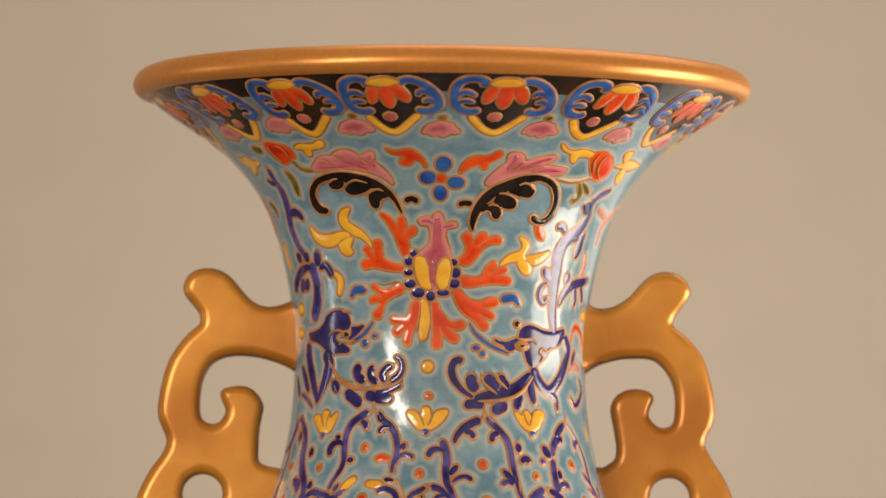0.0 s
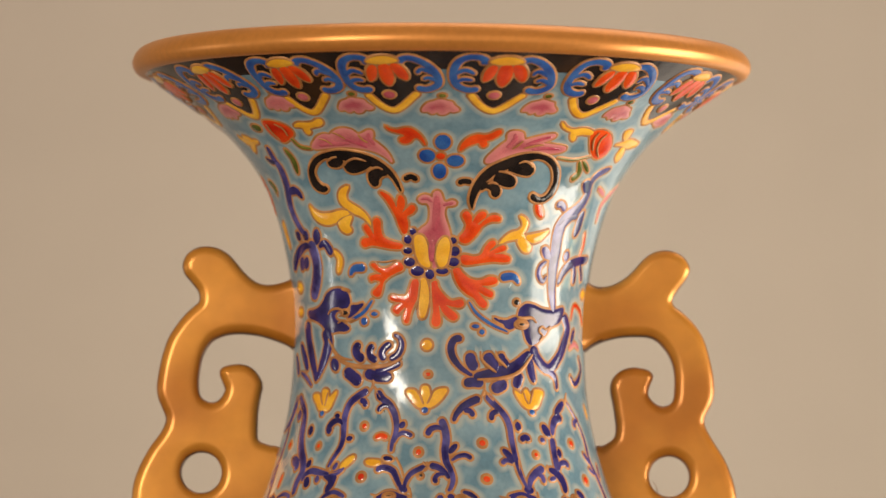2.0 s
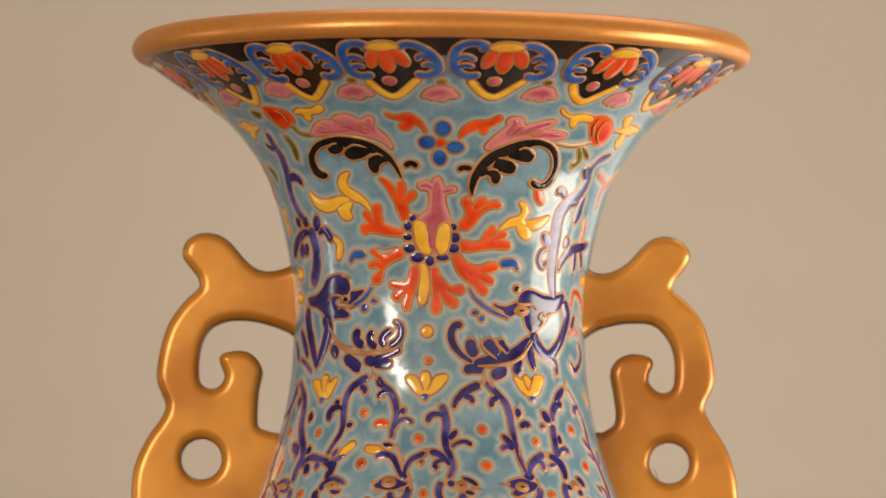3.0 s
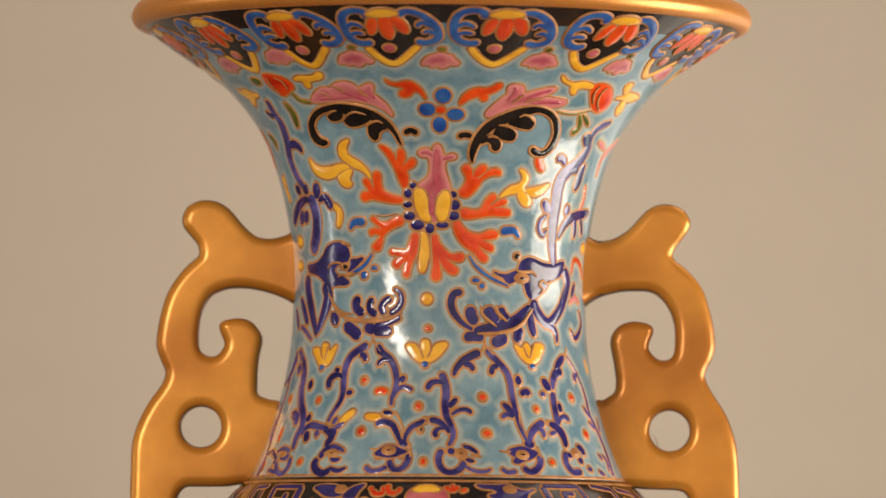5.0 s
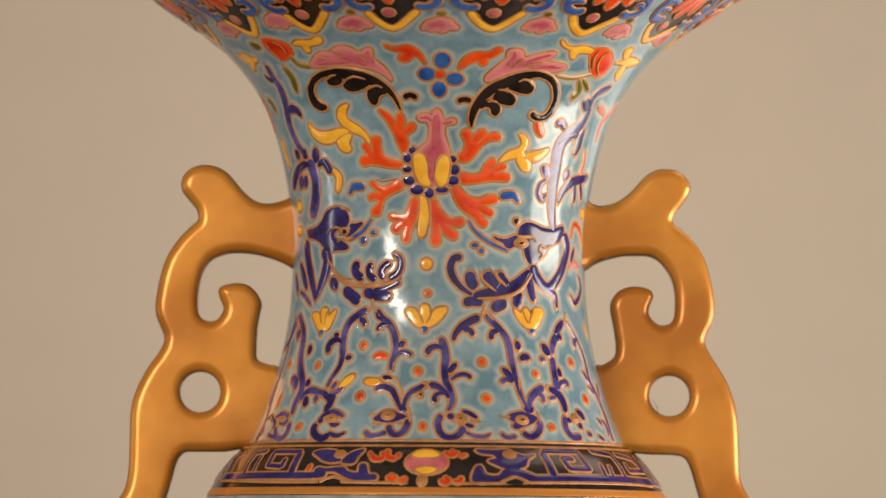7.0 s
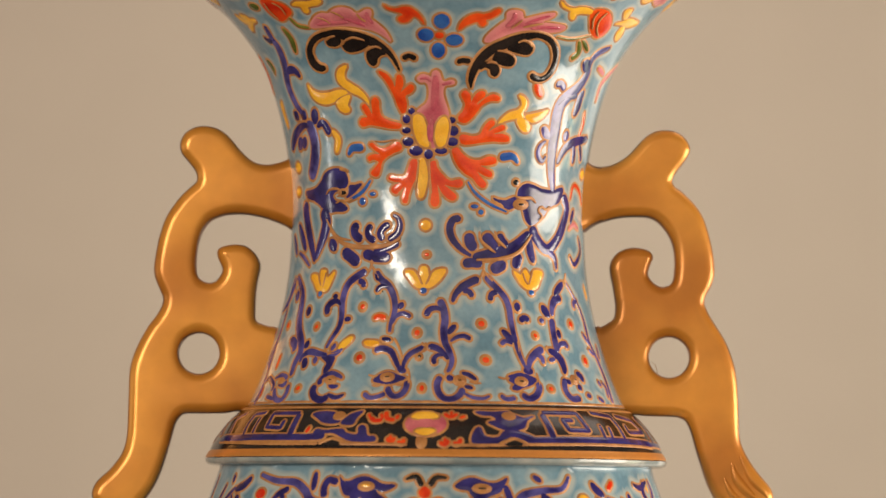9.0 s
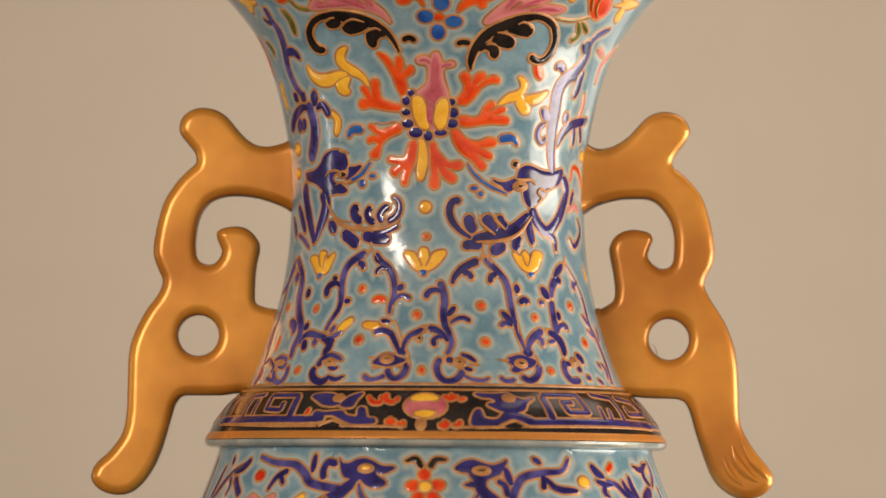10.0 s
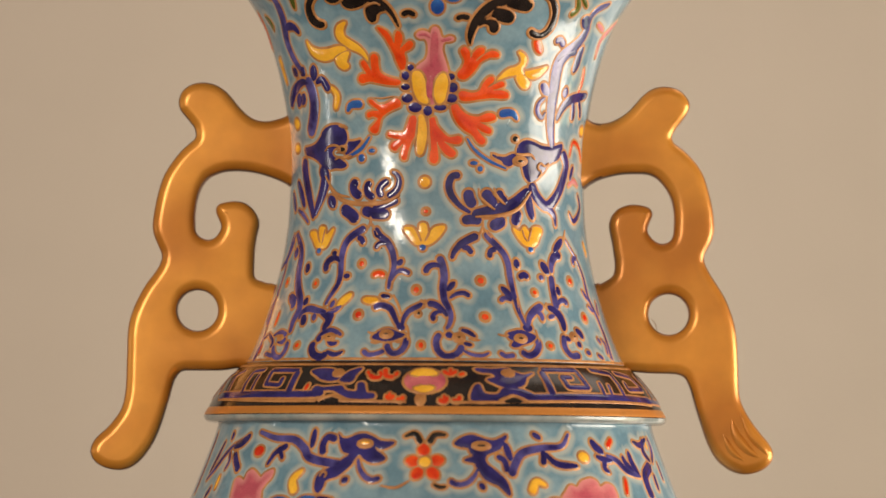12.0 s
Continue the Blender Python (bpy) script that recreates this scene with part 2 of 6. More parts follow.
OUTER_E = [(260.7, 532.3), (265.8, 528.3), (274.8, 523.4), (287.7, 521.5), (304.6, 524.6), (321.5, 532.8), (336.4, 543.9), (349.3, 558.0), (361.1, 571.0), (374.0, 581.1), (388.9, 586.7), (403.9, 587.4), (418.9, 584.5), (431.9, 576.6), (440.9, 564.7), (444.0, 552.7), (440.1, 540.7), (432.2, 528.7), (421.3, 514.6), (414.4, 502.6), (413.5, 494.6), (418.5, 486.7), (429.6, 478.8), (442.6, 466.9), (456.6, 451.1), (468.7, 431.2), (477.9, 403.3), (485.1, 373.5), (488.2, 348.6), (488.3, 331.6), (483.5, 313.7), (475.6, 298.6), (471.7, 287.6), (472.8, 275.7), (482.9, 255.9), (495.9, 236.0), (509.0, 214.2)]
TAIL_E = [(518.1, 192.4), (525.2, 169.5), (529.4, 144.7), (531.6, 114.8), (532.8, 85.0), (533.9, 55.1), (537.1, 35.3), (545.1, 17.4), (557.2, -2.4), (572.3, -22.1), (584.3, -36.0), (592.3, -48.8), (594.4, -59.8), (591.5, -71.7), (581.6, -82.7), (567.7, -89.8), (549.8, -93.9), (532.9, -92.1), (515.0, -84.3), (498.0, -70.5), (485.9, -52.7), (475.8, -29.9), (465.7, -0.1), (456.5, 29.6), (449.4, 54.4), (441.3, 72.3), (432.3, 79.2), (417.3, 82.0), (377.5, 82.7), (352.6, 84.5)]
INNER_E = [(300, 90), (262, 135), (258, 215), (280.8, 239.2), (288.8, 239.3), (298.7, 244.4), (308.6, 251.4), (313.5, 260.4), (314.4, 277.4), (312.3, 292.3), (309.2, 312.2), (305.0, 332.1), (304.0, 345.1), (307.8, 358.1), (317.7, 370.1), (332.6, 377.2), (347.5, 379.3), (365.5, 376.5), (376.5, 370.6), (379.6, 360.7), (375.6, 349.7), (371.7, 337.7), (372.8, 327.7), (380.8, 317.8), (390.8, 311.9), (400.8, 311.0), (410.7, 315.1), (416.7, 325.1), (418.5, 343.0), (418.4, 363.0), (415.3, 382.9), (408.2, 400.8), (397.1, 416.6), (385.1, 427.5), (370.1, 433.4), (350.1, 434.2), (325.2, 433.0), (305.3, 428.9), (285.5, 422.7), (270.6, 414.6), (257.7, 405.5), (235, 400), (235, 520)]
HOLES = {-1: (419.2, 186.7), 1: (409.6, 186.5)}


def handle_mesh(side, depth=36, round_=19):
    """A pierced plate with rounded edges, standing in the vase's middle plane."""
    cu = bpy.data.curves.new("handle", "CURVE")
    cu.dimensions, cu.fill_mode, cu.extrude, cu.bevel_depth, cu.bevel_resolution, cu.offset = "2D", "BOTH", (depth - round_) * UNIT, round_ * UNIT, 6, -round_ * UNIT
    cx, cz = HOLES[side]
    hole = [(cx + 36 * math.cos(a * math.pi / 16), cz + 36 * math.sin(a * math.pi / 16)) for a in range(32)]
    outline = OUTER_W + TAIL_W + INNER_W if side < 0 else OUTER_E + TAIL_E + INNER_E
    for loop in (smooth_loop(outline), hole):
        sp = cu.splines.new("POLY")
        sp.points.add(len(loop) - 1)
        sp.use_cyclic_u = True
        for q, (x, z) in zip(sp.points, loop):
            q.co = (side * x * UNIT, z * UNIT, 0, 1)
    tmp = bpy.data.objects.new("tmp", cu)
    me = bpy.data.meshes.new_from_object(tmp)
    bpy.data.objects.remove(tmp)
    me.transform(Matrix.Rotation(math.pi / 2, 4, "X"))
    bm = bmesh.new()
    bm.from_mesh(me)
    bmesh.ops.remove_doubles(bm, verts=bm.verts[:], dist=1e-6)
    for x in (262, 268, 275, 282, 290, 299, 308):
        bmesh.ops.bisect_plane(bm, geom=bm.verts[:] + bm.edges[:] + bm.faces[:], plane_co=(side * x * UNIT, 0, 0), plane_no=(1, 0, 0))
    for v in bm.verts:                  # the arm spreads towards the neck
        v.co.y *= 1 + (0.08 if side < 0 else 0.4) * max(0.0, (315 - abs(v.co.x) / UNIT) / 60) ** 2 * (v.co.z > 380 * UNIT)
    bmesh.ops.recalc_face_normals(bm, faces=bm.faces[:])
    return bm


for side in (-1, 1):
    h = part("handle", handle_mesh(side), GOLD, vase, "pierced scrolling gilt handle")
    h.location = (0, 0, LIFT)
    h.data.set_sharp_from_angle(angle=radians(50))
    h.data.materials.append(DARK_GILT)
    # faces turned sideways take the dark gilt: wear plus painted edge shade
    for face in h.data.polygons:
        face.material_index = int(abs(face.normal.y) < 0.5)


def fibre(points):
    """A stray hair of dust."""
    bm, rows = bmesh.new(), []
    for x, z in refine(points, 6):
        rows.append([bm.verts.new((x * UNIT + 0.6 * UNIT * math.cos(k * math.pi / 2), -0.6 * UNIT * math.sin(k * math.pi / 2), z * UNIT)) for k in range(4)])
    for lo, hi in zip(rows, rows[1:]):
        for k in range(4):
            bm.faces.new((lo[k], lo[(k + 1) % 4], hi[(k + 1) % 4], hi[k]))
    return bm


part("dust_fibre", fibre([(372.9, 176.3), (378.8, 178.3), (384.8, 173.4), (387.9, 165.4), (389.9, 155.5)]), DARK_GILT, h, "stray dark dust fibre")


def swirl(points, width, rise):
    """A low rounded ridge, thin at both ends, on the front of the right handle."""
    bm, rows = bmesh.new(), []
    line = [np.array(q) for q in refine(points, 6)]
    for k, q in enumerate(line):
        u = k / (len(line) - 1)
        d = line[min(k + 1, len(line) - 1)] - line[max(k - 1, 0)]
        d = np.array((-d[1], d[0])) / np.hypot(*d) * width * (0.1 + math.sin(u * math.pi))
        rows.append([bm.verts.new(((q + d * s)[0] * UNIT, -(35.4 + rise * math.sin(u * math.pi) * (1 - s * s)) * UNIT, (q + d * s)[1] * UNIT)) for s in (-1, -0.66, -0.33, 0, 0.33, 0.66, 1)])
    for lo, hi in zip(rows, rows[1:]):
        for k in range(6):
            bm.faces.new((lo[k], lo[k + 1], hi[k + 1], hi[k]))
    bmesh.ops.recalc_face_normals(bm, faces=bm.faces[:])
    return bm


for line, wide, rise in (([(520, 5), (528, -25), (548, -50), (572, -66)], 9, 7), ([(535, 15), (552, -22), (574, -46), (585, -60)], 7, 6), ([(505, -20), (520, -52), (545, -72)], 6, 5)):
    part("swirl", swirl(line, wide, rise), GOLD, h)


# ---- enamel drawing on the turned surfaces ----
# Every motif is drawn with (degrees round the vase from its front, height above the collar's edge in drawing units).
LINES = {k: np.array(refine(v, 8)) for k, v in (("neck", NECK), ("collar", COLLAR[3:]), ("body", FOOT))}
HOST = {"neck": neck, "collar": collar, "body": body}


class Skin:
    """A turned surface, laid flat: along it sideways and up its outline."""

    def __init__(self, zone):
        p = LINES[zone]
        self.z, self.r = p[:, 0], p[:, 1]
        self.run = np.concatenate([[0], np.cumsum(np.hypot(np.diff(self.z), np.diff(self.r)))])

    def flat(self, pts):
        pts = np.array(pts, float)
        self.mid = float(np.interp(pts[:, 1].mean(), self.z, self.r))
        return np.column_stack([np.radians(pts[:, 0]) * self.mid, np.interp(pts[:, 1], self.z, self.run)])

    def at(self, s, v, h):
        z, r = np.interp(v, self.run, self.z), np.interp(v, self.run, self.r)
        dz = np.interp(v + 2, self.run, self.z) - np.interp(v - 2, self.run, self.z)
        dr = np.interp(v + 2, self.run, self.r) - np.interp(v - 2, self.run, self.r)
        q = math.hypot(dz, dr) or 1.0
        a, r, z = s / self.mid, r + h * dz / q, z - h * dr / q
        return (r * UNIT * math.sin(a), -r * UNIT * math.cos(a), z * UNIT)


def curve_through(p, step, closed=False):
    """Evenly spaced points of a smooth curve."""
    if closed:
        q = np.array(smooth_loop(p, 12))
        q = np.vstack([q, q[:1]])
    elif len(p) > 2:
        q = np.array(refine(p, 16))
    else:
        q = np.array(p)
    d = np.concatenate([[0], np.cumsum(np.hypot(*np.diff(q, axis=0).T))])
    n = max(4, int(d[-1] / step))
    t = np.linspace(0, d[-1], n + 1)
    return np.column_stack([np.interp(t, d, q[:, 0]), np.interp(t, d, q[:, 1])]), t


def left_of(c, closed=False):
    t = np.gradient(c, axis=0)
    if closed:
        t[0] = t[-1] = c[1] - c[-2]
    t /= np.maximum(np.hypot(t[:, 0], t[:, 1]), 1e-9)[:, None]
    return np.column_stack([-t[:, 1], t[:, 0]])


def ribbon(bm, skin, c, half, rows, slot, closed=False, fade=None):
    """A strip along c: rows of (share of the half width, height)."""
    n = left_of(c, closed)
    fade = np.ones(len(c)) if fade is None else fade
    grid = [[bm.verts.new(skin.at(*(c[i] + n[i] * half[i] * o), h * fade[i] - 0.05 * (1 - fade[i]))) for o, h in rows] for i in range(len(c))]
    thin = bm.verts.layers.float["thin"]
    if slot == 2:
        for line, share in zip(grid, fade):
            for v, (o, h) in zip(line, rows):
                v[thin] = max(0.0, min(1.0, (h * share - 0.05 * (1 - share)) / 0.2))
    elif slot == 1:
        for line in grid:
            for v, (o, h) in zip(line, rows):
                v[thin] = abs(o) ** 2
    for a, b in zip(grid, grid[1:]):
        for k in range(len(rows) - 1):
            f = bm.faces.new((a[k], b[k], b[k + 1], a[k + 1]))
            f.material_index = slot


EDGE = 4.6
GLOW = 16.0                     # width of the thin glaze along a line
STEP = 1.2                      # how far one layer of enamel lies above another
RISE = 1.1                      # how far the enamel swells above its gold line


def taper(t, half, kind, extra):
    """Half widths along a stroke: rounded ends, s: thin start, b: both ends thin, n: even."""
    u = t / t[-1]
    shape = {"s": 0.42 + 0.58 * np.sin(np.minimum(u / 0.75, 1) * math.pi / 2), "b": 0.40 + 0.60 * np.sin(u * math.pi) ** 0.7, "n": np.ones(len(u))}[kind]
    w = half * shape + extra
    end = np.minimum(t, t[-1] - t)
    cap = np.clip(end / w, 0, 1)
    return np.maximum(w * np.sqrt(1 - (1 - cap) ** 2), 0.05)


def longer(c, by):
    """The curve drawn on at both ends."""
    a, b = c[0] - c[1], c[-1] - c[-2]
    return np.vstack([c[0] + a / np.hypot(*a) * by, c, c[-1] + b / np.hypot(*b) * by])


def lengths(c):
    return np.concatenate([[0], np.cumsum(np.hypot(*np.diff(c, axis=0).T))])


def sheet():
    bm = bmesh.new()
    bm.verts.layers.float.new("thin")
    return bm


def finish(name, bm, fill, host, label=""):
    me = mesh_of(name, bm, LINE)
    me.materials.append(fill)
    me.materials.append(HALO)
    ob = new(name, me)
    ob.parent = host
    return tagged(ob, label)


def resample(c, step):
    t = lengths(c)
    n = max(6, int(t[-1] / step))
    # crowd the samples towards both ends for round caps
    u = t[-1] * (0.5 - 0.5 * np.cos(np.pi * np.linspace(0, 1, n + 7))) * 0.35 + 0.65 * np.linspace(0, t[-1], n + 7)
    return np.column_stack([np.interp(u, t, c[:, 0]), np.interp(u, t, c[:, 1])]), u


def stroke(zone, name, fill, width, kind, pts, level=0, sharp=False, bare=False):
    """A brush stroke of enamel inside a raised gold line."""
    skin, bm, up = Skin(zone), sheet(), level * STEP
    p = skin.flat(pts)
    if sharp:
        t = lengths(p)
        u = np.linspace(0, t[-1], max(8, int(t[-1] / 2)))
        c = np.column_stack([np.interp(u, t, p[:, 0]), np.interp(u, t, p[:, 1])])
    else:
        c = curve_through(p, 2.0)[0]
    edge = EDGE if width > 9.5 else 4.2
    if not bare and not level and zone != "collar":
        g, u = resample(longer(c, edge + GLOW), 5.0)
        ribbon(bm, skin, g, taper(u, width / 2, "n", edge + GLOW), ((-1, -0.05), (-0.75, 0.0), (-0.45, 0.2), (0.45, 0.2), (0.75, 0.0), (1, -0.05)), 2, False, np.clip((np.minimum(u, u[-1] - u) - 2) / GLOW, 0, 1))
    if not bare:
        g, u = resample(longer(c, edge), 3.0)
        ribbon(bm, skin, g, taper(u, width / 2, kind, edge), ((-1, -0.3), (-0.8, 0.75 + up), (0, 0.8 + up), (0.8, 0.75 + up), (1, -0.3)), 0)
    f, u = resample(c, 2.5)
    ribbon(bm, skin, f, taper(u, width / 2, kind, 0.4), ((-1, 0.6 + up), (-0.7, 1.15 + up), (0, 1.55 + up), (0.7, 1.15 + up), (1, 0.6 + up)), 1)
    return finish(name, bm, fill, HOST[zone])


def field(zone, name, fill, loop, level=0, bare=False, rise=RISE):
    """An enamel field with a smooth closed outline and a gold line round it."""
    skin, bm, up = Skin(zone), sheet(), level * STEP
    p = skin.flat(loop)
    if np.sum(p[:, 0] * np.roll(p[:, 1], -1) - p[:, 1] * np.roll(p[:, 0], -1)) < 0:
        p = p[::-1]
    c = curve_through(list(p), 2.5, True)[0]
    c = c - left_of(c, True) * 1.2
    if not bare:
        ribbon(bm, skin, c, np.full(len(c), EDGE), ((-1, -0.3), (-0.7, 0.7 + up), (0, 0.7 + up), (0.4, 0.45 + up)), 0, True)
    if not level and not bare and zone != "collar":
        ribbon(bm, skin, c, np.full(len(c), EDGE + GLOW), ((-1, -0.05), (-0.65, 0.0), (-0.25, 0.2), (0, 0.2)), 2, True)
    lo, hi = c.min(0), c.max(0)
    ring = c[:-1]
    pts = [Vector(q) for q in ring]
    d0, d1 = ring, np.roll(ring, -1, axis=0) - ring

    def depth(q):
        t = np.clip(np.sum((q - d0) * d1, axis=1) / np.maximum(np.sum(d1 * d1, axis=1), 1e-9), 0, 1)
        return np.min(np.hypot(*(q - d0 - d1 * t[:, None]).T))

    for x in np.arange(lo[0] + 2, hi[0], 4.0):
        for y in np.arange(lo[1] + 2, hi[1], 4.0):
            if depth(np.array((x, y))) > 1.6:
                pts.append(Vector((x, y)))
    k = len(ring)
    from_cdt = delaunay_2d_cdt(pts, [(i, (i + 1) % k) for i in range(k)], [], 1, 1e-4)
    thin, made = bm.verts.layers.float["thin"], []
    for q in from_cdt[0]:
        deep = depth(np.array(q))
        made.append(bm.verts.new(skin.at(q[0], q[1], up + 0.6 + rise * min(1.0, deep / 6.0))))
        made[-1][thin] = max(0.0, 1.0 - deep / 13.0)
    for tri in from_cdt[2]:
        q = [from_cdt[0][i] for i in tri]
        if (q[1] - q[0]).cross(q[2] - q[0]) < 0:
            tri = tri[::-1]
        f = bm.faces.new([made[i] for i in tri])
        f.material_index = 1
    return finish(name, bm, fill, HOST[zone])


def dot(zone, name, fill, a, z, rx, rz, level=0, rim=EDGE):
    """A round or oval drop of enamel."""
    skin, bm, up = Skin(zone), sheet(), level * STEP
    (s, v), = skin.flat([(a, z)])
    if not level and zone != "collar":
        turn = np.linspace(0, 2 * math.pi, 25)
        loop = np.column_stack([s + (rx + 2) * np.cos(turn), v + (rz + 2) * np.sin(turn)])
        ribbon(bm, skin, loop, np.full(25, EDGE + GLOW - 2), ((-1, -0.05), (-0.6, 0.0), (-0.2, 0.2), (0, 0.2)), 2, True)
    rings = ((rim, -0.3, 0), (rim * 0.75, 0.75 + up, 0), (-0.4, 0.8 + up, 0), (0.3, 0.6 + up, 1), (-1.6, 1.3 + up, 1))
    rows = [[bm.verts.new(skin.at(s + (rx + o) * math.cos(k * math.pi / 10), v + (rz + o) * math.sin(k * math.pi / 10), h)) for k in range(20)] for o, h, _ in rings]
    for i, (a_, b_) in enumerate(zip(rows, rows[1:])):
        if i == 2:
            continue
        for k in range(20):
            f = bm.faces.new((a_[k], a_[(k + 1) % 20], b_[(k + 1) % 20], b_[k]))
            f.material_index = rings[i][2]
    mid = bm.verts.new(skin.at(s, v, 1.1 + 0.12 * min(rx, rz, 14) + up))
    for k in range(20):
        bm.faces.new((rows[-1][k], rows[-1][(k + 1) % 20], mid)).material_index = 1
    return finish(name, bm, fill, HOST[zone])


# flowers, leaves and vines of the neck
dot("neck", "petal", BLUE, 0.6, 751.2, 14.0, 15.8)
dot("neck", "petal", BLUE, -4.05, 728.7, 14.0, 13.0)
dot("neck", "petal", BLUE, 4.46, 720.7, 15.0, 11.7)
dot("neck", "petal", BLUE, -0.32, 703.5, 12.0, 14.9)
dot("neck", "flower_centre", RED, -0.01, 727.9, 8.0, 6.5)
stroke("neck", "petal", YELLOW, 13.4, "b", [(-73.67, 777.2), (-70.45, 765), (-62.97, 764.1)])
stroke("neck", "leaf_tip", BLACK, 10.1, "n", [(-11.81, 689.3), (-9.53, 694), (-7.41, 688.3)])
stroke("neck", "leaf_tip", BLACK, 10.1, "n", [(5.75, 683.1), (7.54, 687), (10.14, 685.4)])
stroke("neck", "leaf", GREEN, 6.7, "b", [(-46.61, 763.4), (-44.8, 749.5), (-40.88, 744.6)])
stroke("neck", "leaf", GREEN, 13.4, "b", [(-51.97, 747.1), (-50.85, 728.5), (-51.83, 705.6)])
stroke("neck", "leaf", GREEN, 12.3, "s", [(46.78, 729.2), (49.11, 709.7), (46.75, 697.3)])
stroke("neck", "leaf", GREEN, 7.8, "b", [(48.27, 729.7), (53.25, 713.1)])
stroke("neck", "stem", GREEN, 3.4, "b", [(37.41, 731.8), (43.72, 730.1), (50.15, 738.2)])
stroke("neck", "petal", YELLOW, 14.6, "n", [(-70.64, 774.1), (-66.76, 766), (-70.72, 750.2)])
dot("neck", "leaf", GREEN, -58.27, 785.1, 14.3, 8.3)
stroke("neck", "leaf", RED, 13.4, "b", [(-82.24, 710.3), (-82.33, 677.5), (-84.15, 645.3)])
stroke("neck", "leaf", GREEN, 6.7, "b", [(-73.17, 701.4), (-71.45, 675)])
stroke("neck", "petal", YELLOW, 7.8, "b", [(-74.23, 628.9), (-73.76, 599.3)])
stroke("neck", "petal", PINK, 11.2, "b", [(85.82, 700.9), (73.02, 666.5), (72.51, 632.7)])
stroke("neck", "petal", PINK, 9.0, "b", [(71.25, 678.7), (63.91, 688.7)])
stroke("neck", "leaf", VIOLET, 7.8, "b", [(-57.94, 337.1), (-63.11, 352.8), (-67.84, 361.5)])
field("neck", "petal", RED, [(-20.54, 669.1), (-17.69, 663.1), (-16.11, 652.5), (-15.11, 641), (-14.53, 652.4), (-13.8, 661.9), (-12.5, 658.1), (-12.27, 645.7), (-13.22, 633.2), (-11.56, 638.9), (-9.73, 645.6), (-8.6, 640.8), (-9.45, 633.1), (-11.69, 626.5), (-11.41, 614), (-11.74, 600.6), (-13.02, 596.8), (-14.52, 610.3), (-15.37, 623.8), (-16.76, 639.2), (-18.46, 654.6)])
field("neck", "petal", RED, [(-28.09, 609.5), (-26.63, 613.1), (-25.31, 603.4), (-24.36, 595.6), (-24.12, 607.1), (-24.09, 618.7), (-22.65, 624.3), (-21.51, 618.4), (-21.56, 605), (-20.7, 591.4), (-17.57, 583.5), (-13.81, 578.5), (-14.3, 571.7), (-17.73, 571.9), (-21.63, 575.1), (-25.39, 578.3), (-28.44, 575.7), (-29.73, 581.7), (-28.6, 589.3), (-26.25, 590.9), (-27.19, 599.7)])
field("neck", "petal", RED, [(-26.47, 544.4), (-24.81, 546.2), (-23.06, 538.3), (-20.34, 537.1), (-17.62, 542.8), (-15.39, 547.6), (-13.89, 542.7), (-14.17, 534.9), (-17.08, 529.2), (-19.84, 522.5), (-21.78, 513.8), (-22.59, 501.1), (-23.6, 490.4), (-25.52, 490.6), (-26.43, 496.5), (-24.69, 504.2), (-22.93, 513.9), (-25.21, 518.9), (-26.93, 516.2), (-27.29, 523), (-25.09, 526.7), (-22.29, 527.5), (-24.5, 535.5)])
field("neck", "petal", RED, [(-10.16, 516.3), (-8.43, 517.2), (-7.81, 505.5), (-8.48, 487.9), (-10.24, 471.3), (-11.35, 456.6), (-12, 443.8), (-13.56, 444.8), (-13.79, 456.6), (-12.91, 471.3), (-14.92, 464.5), (-16.29, 458.6), (-18.1, 464.6), (-17.18, 472.4), (-14.46, 478.2), (-16.71, 480.2), (-19.21, 484.3), (-18.5, 490.1), (-15.56, 488), (-12.66, 489.9), (-11.31, 503.6)])
field("neck", "petal", RED, [(-3.49, 509.5), (-1.36, 515.4), (-0.49, 503.7), (1.69, 491.1), (4.53, 481.4), (8.22, 483.6), (9.35, 476.9), (7.83, 470.9), (4.55, 472.6), (2.38, 474.5), (5.01, 463.8), (6.99, 455.1), (5.71, 448.2), (3.51, 452), (1.31, 462.6), (-0.22, 474.4), (0.02, 458.7), (0.27, 443), (-1.25, 437), (-2.78, 442.9), (-2.38, 461.5), (-2.61, 481.2), (-3.71, 495.8)])
field("neck", "petal", RED, [(5.16, 535.2), (7.05, 538.2), (8.6, 529.6), (11.48, 520.1), (15.24, 517.5), (18.95, 523.8), (21.71, 522.2), (22.07, 514.5), (19.14, 510.2), (16, 508.8), (18.31, 503.2), (20.67, 496.7), (20.27, 489.7), (17.72, 492.4), (14.98, 498), (16.63, 487.3), (18.5, 477.7), (17.42, 470.8), (15.34, 475.4), (13.27, 487), (10.36, 494.6), (7.68, 506.1), (5.88, 520.6)])
field("neck", "petal", RED, [(7.96, 558.7), (9.42, 560.7), (12.62, 558.1), (15.35, 562.3), (16.68, 575.1), (18.43, 585), (19.93, 586.1), (20.48, 580.4), (19.08, 573.4), (18.3, 567.5), (21.04, 573.7), (23.39, 578.9), (24.85, 574.3), (23.37, 569.2), (20.57, 564), (23.72, 563.5), (26.33, 560), (26.7, 553.2), (24.44, 550.9), (20.33, 551.3), (15.96, 548.8), (11.67, 545.4), (9.12, 545.2), (7.81, 550.9)])
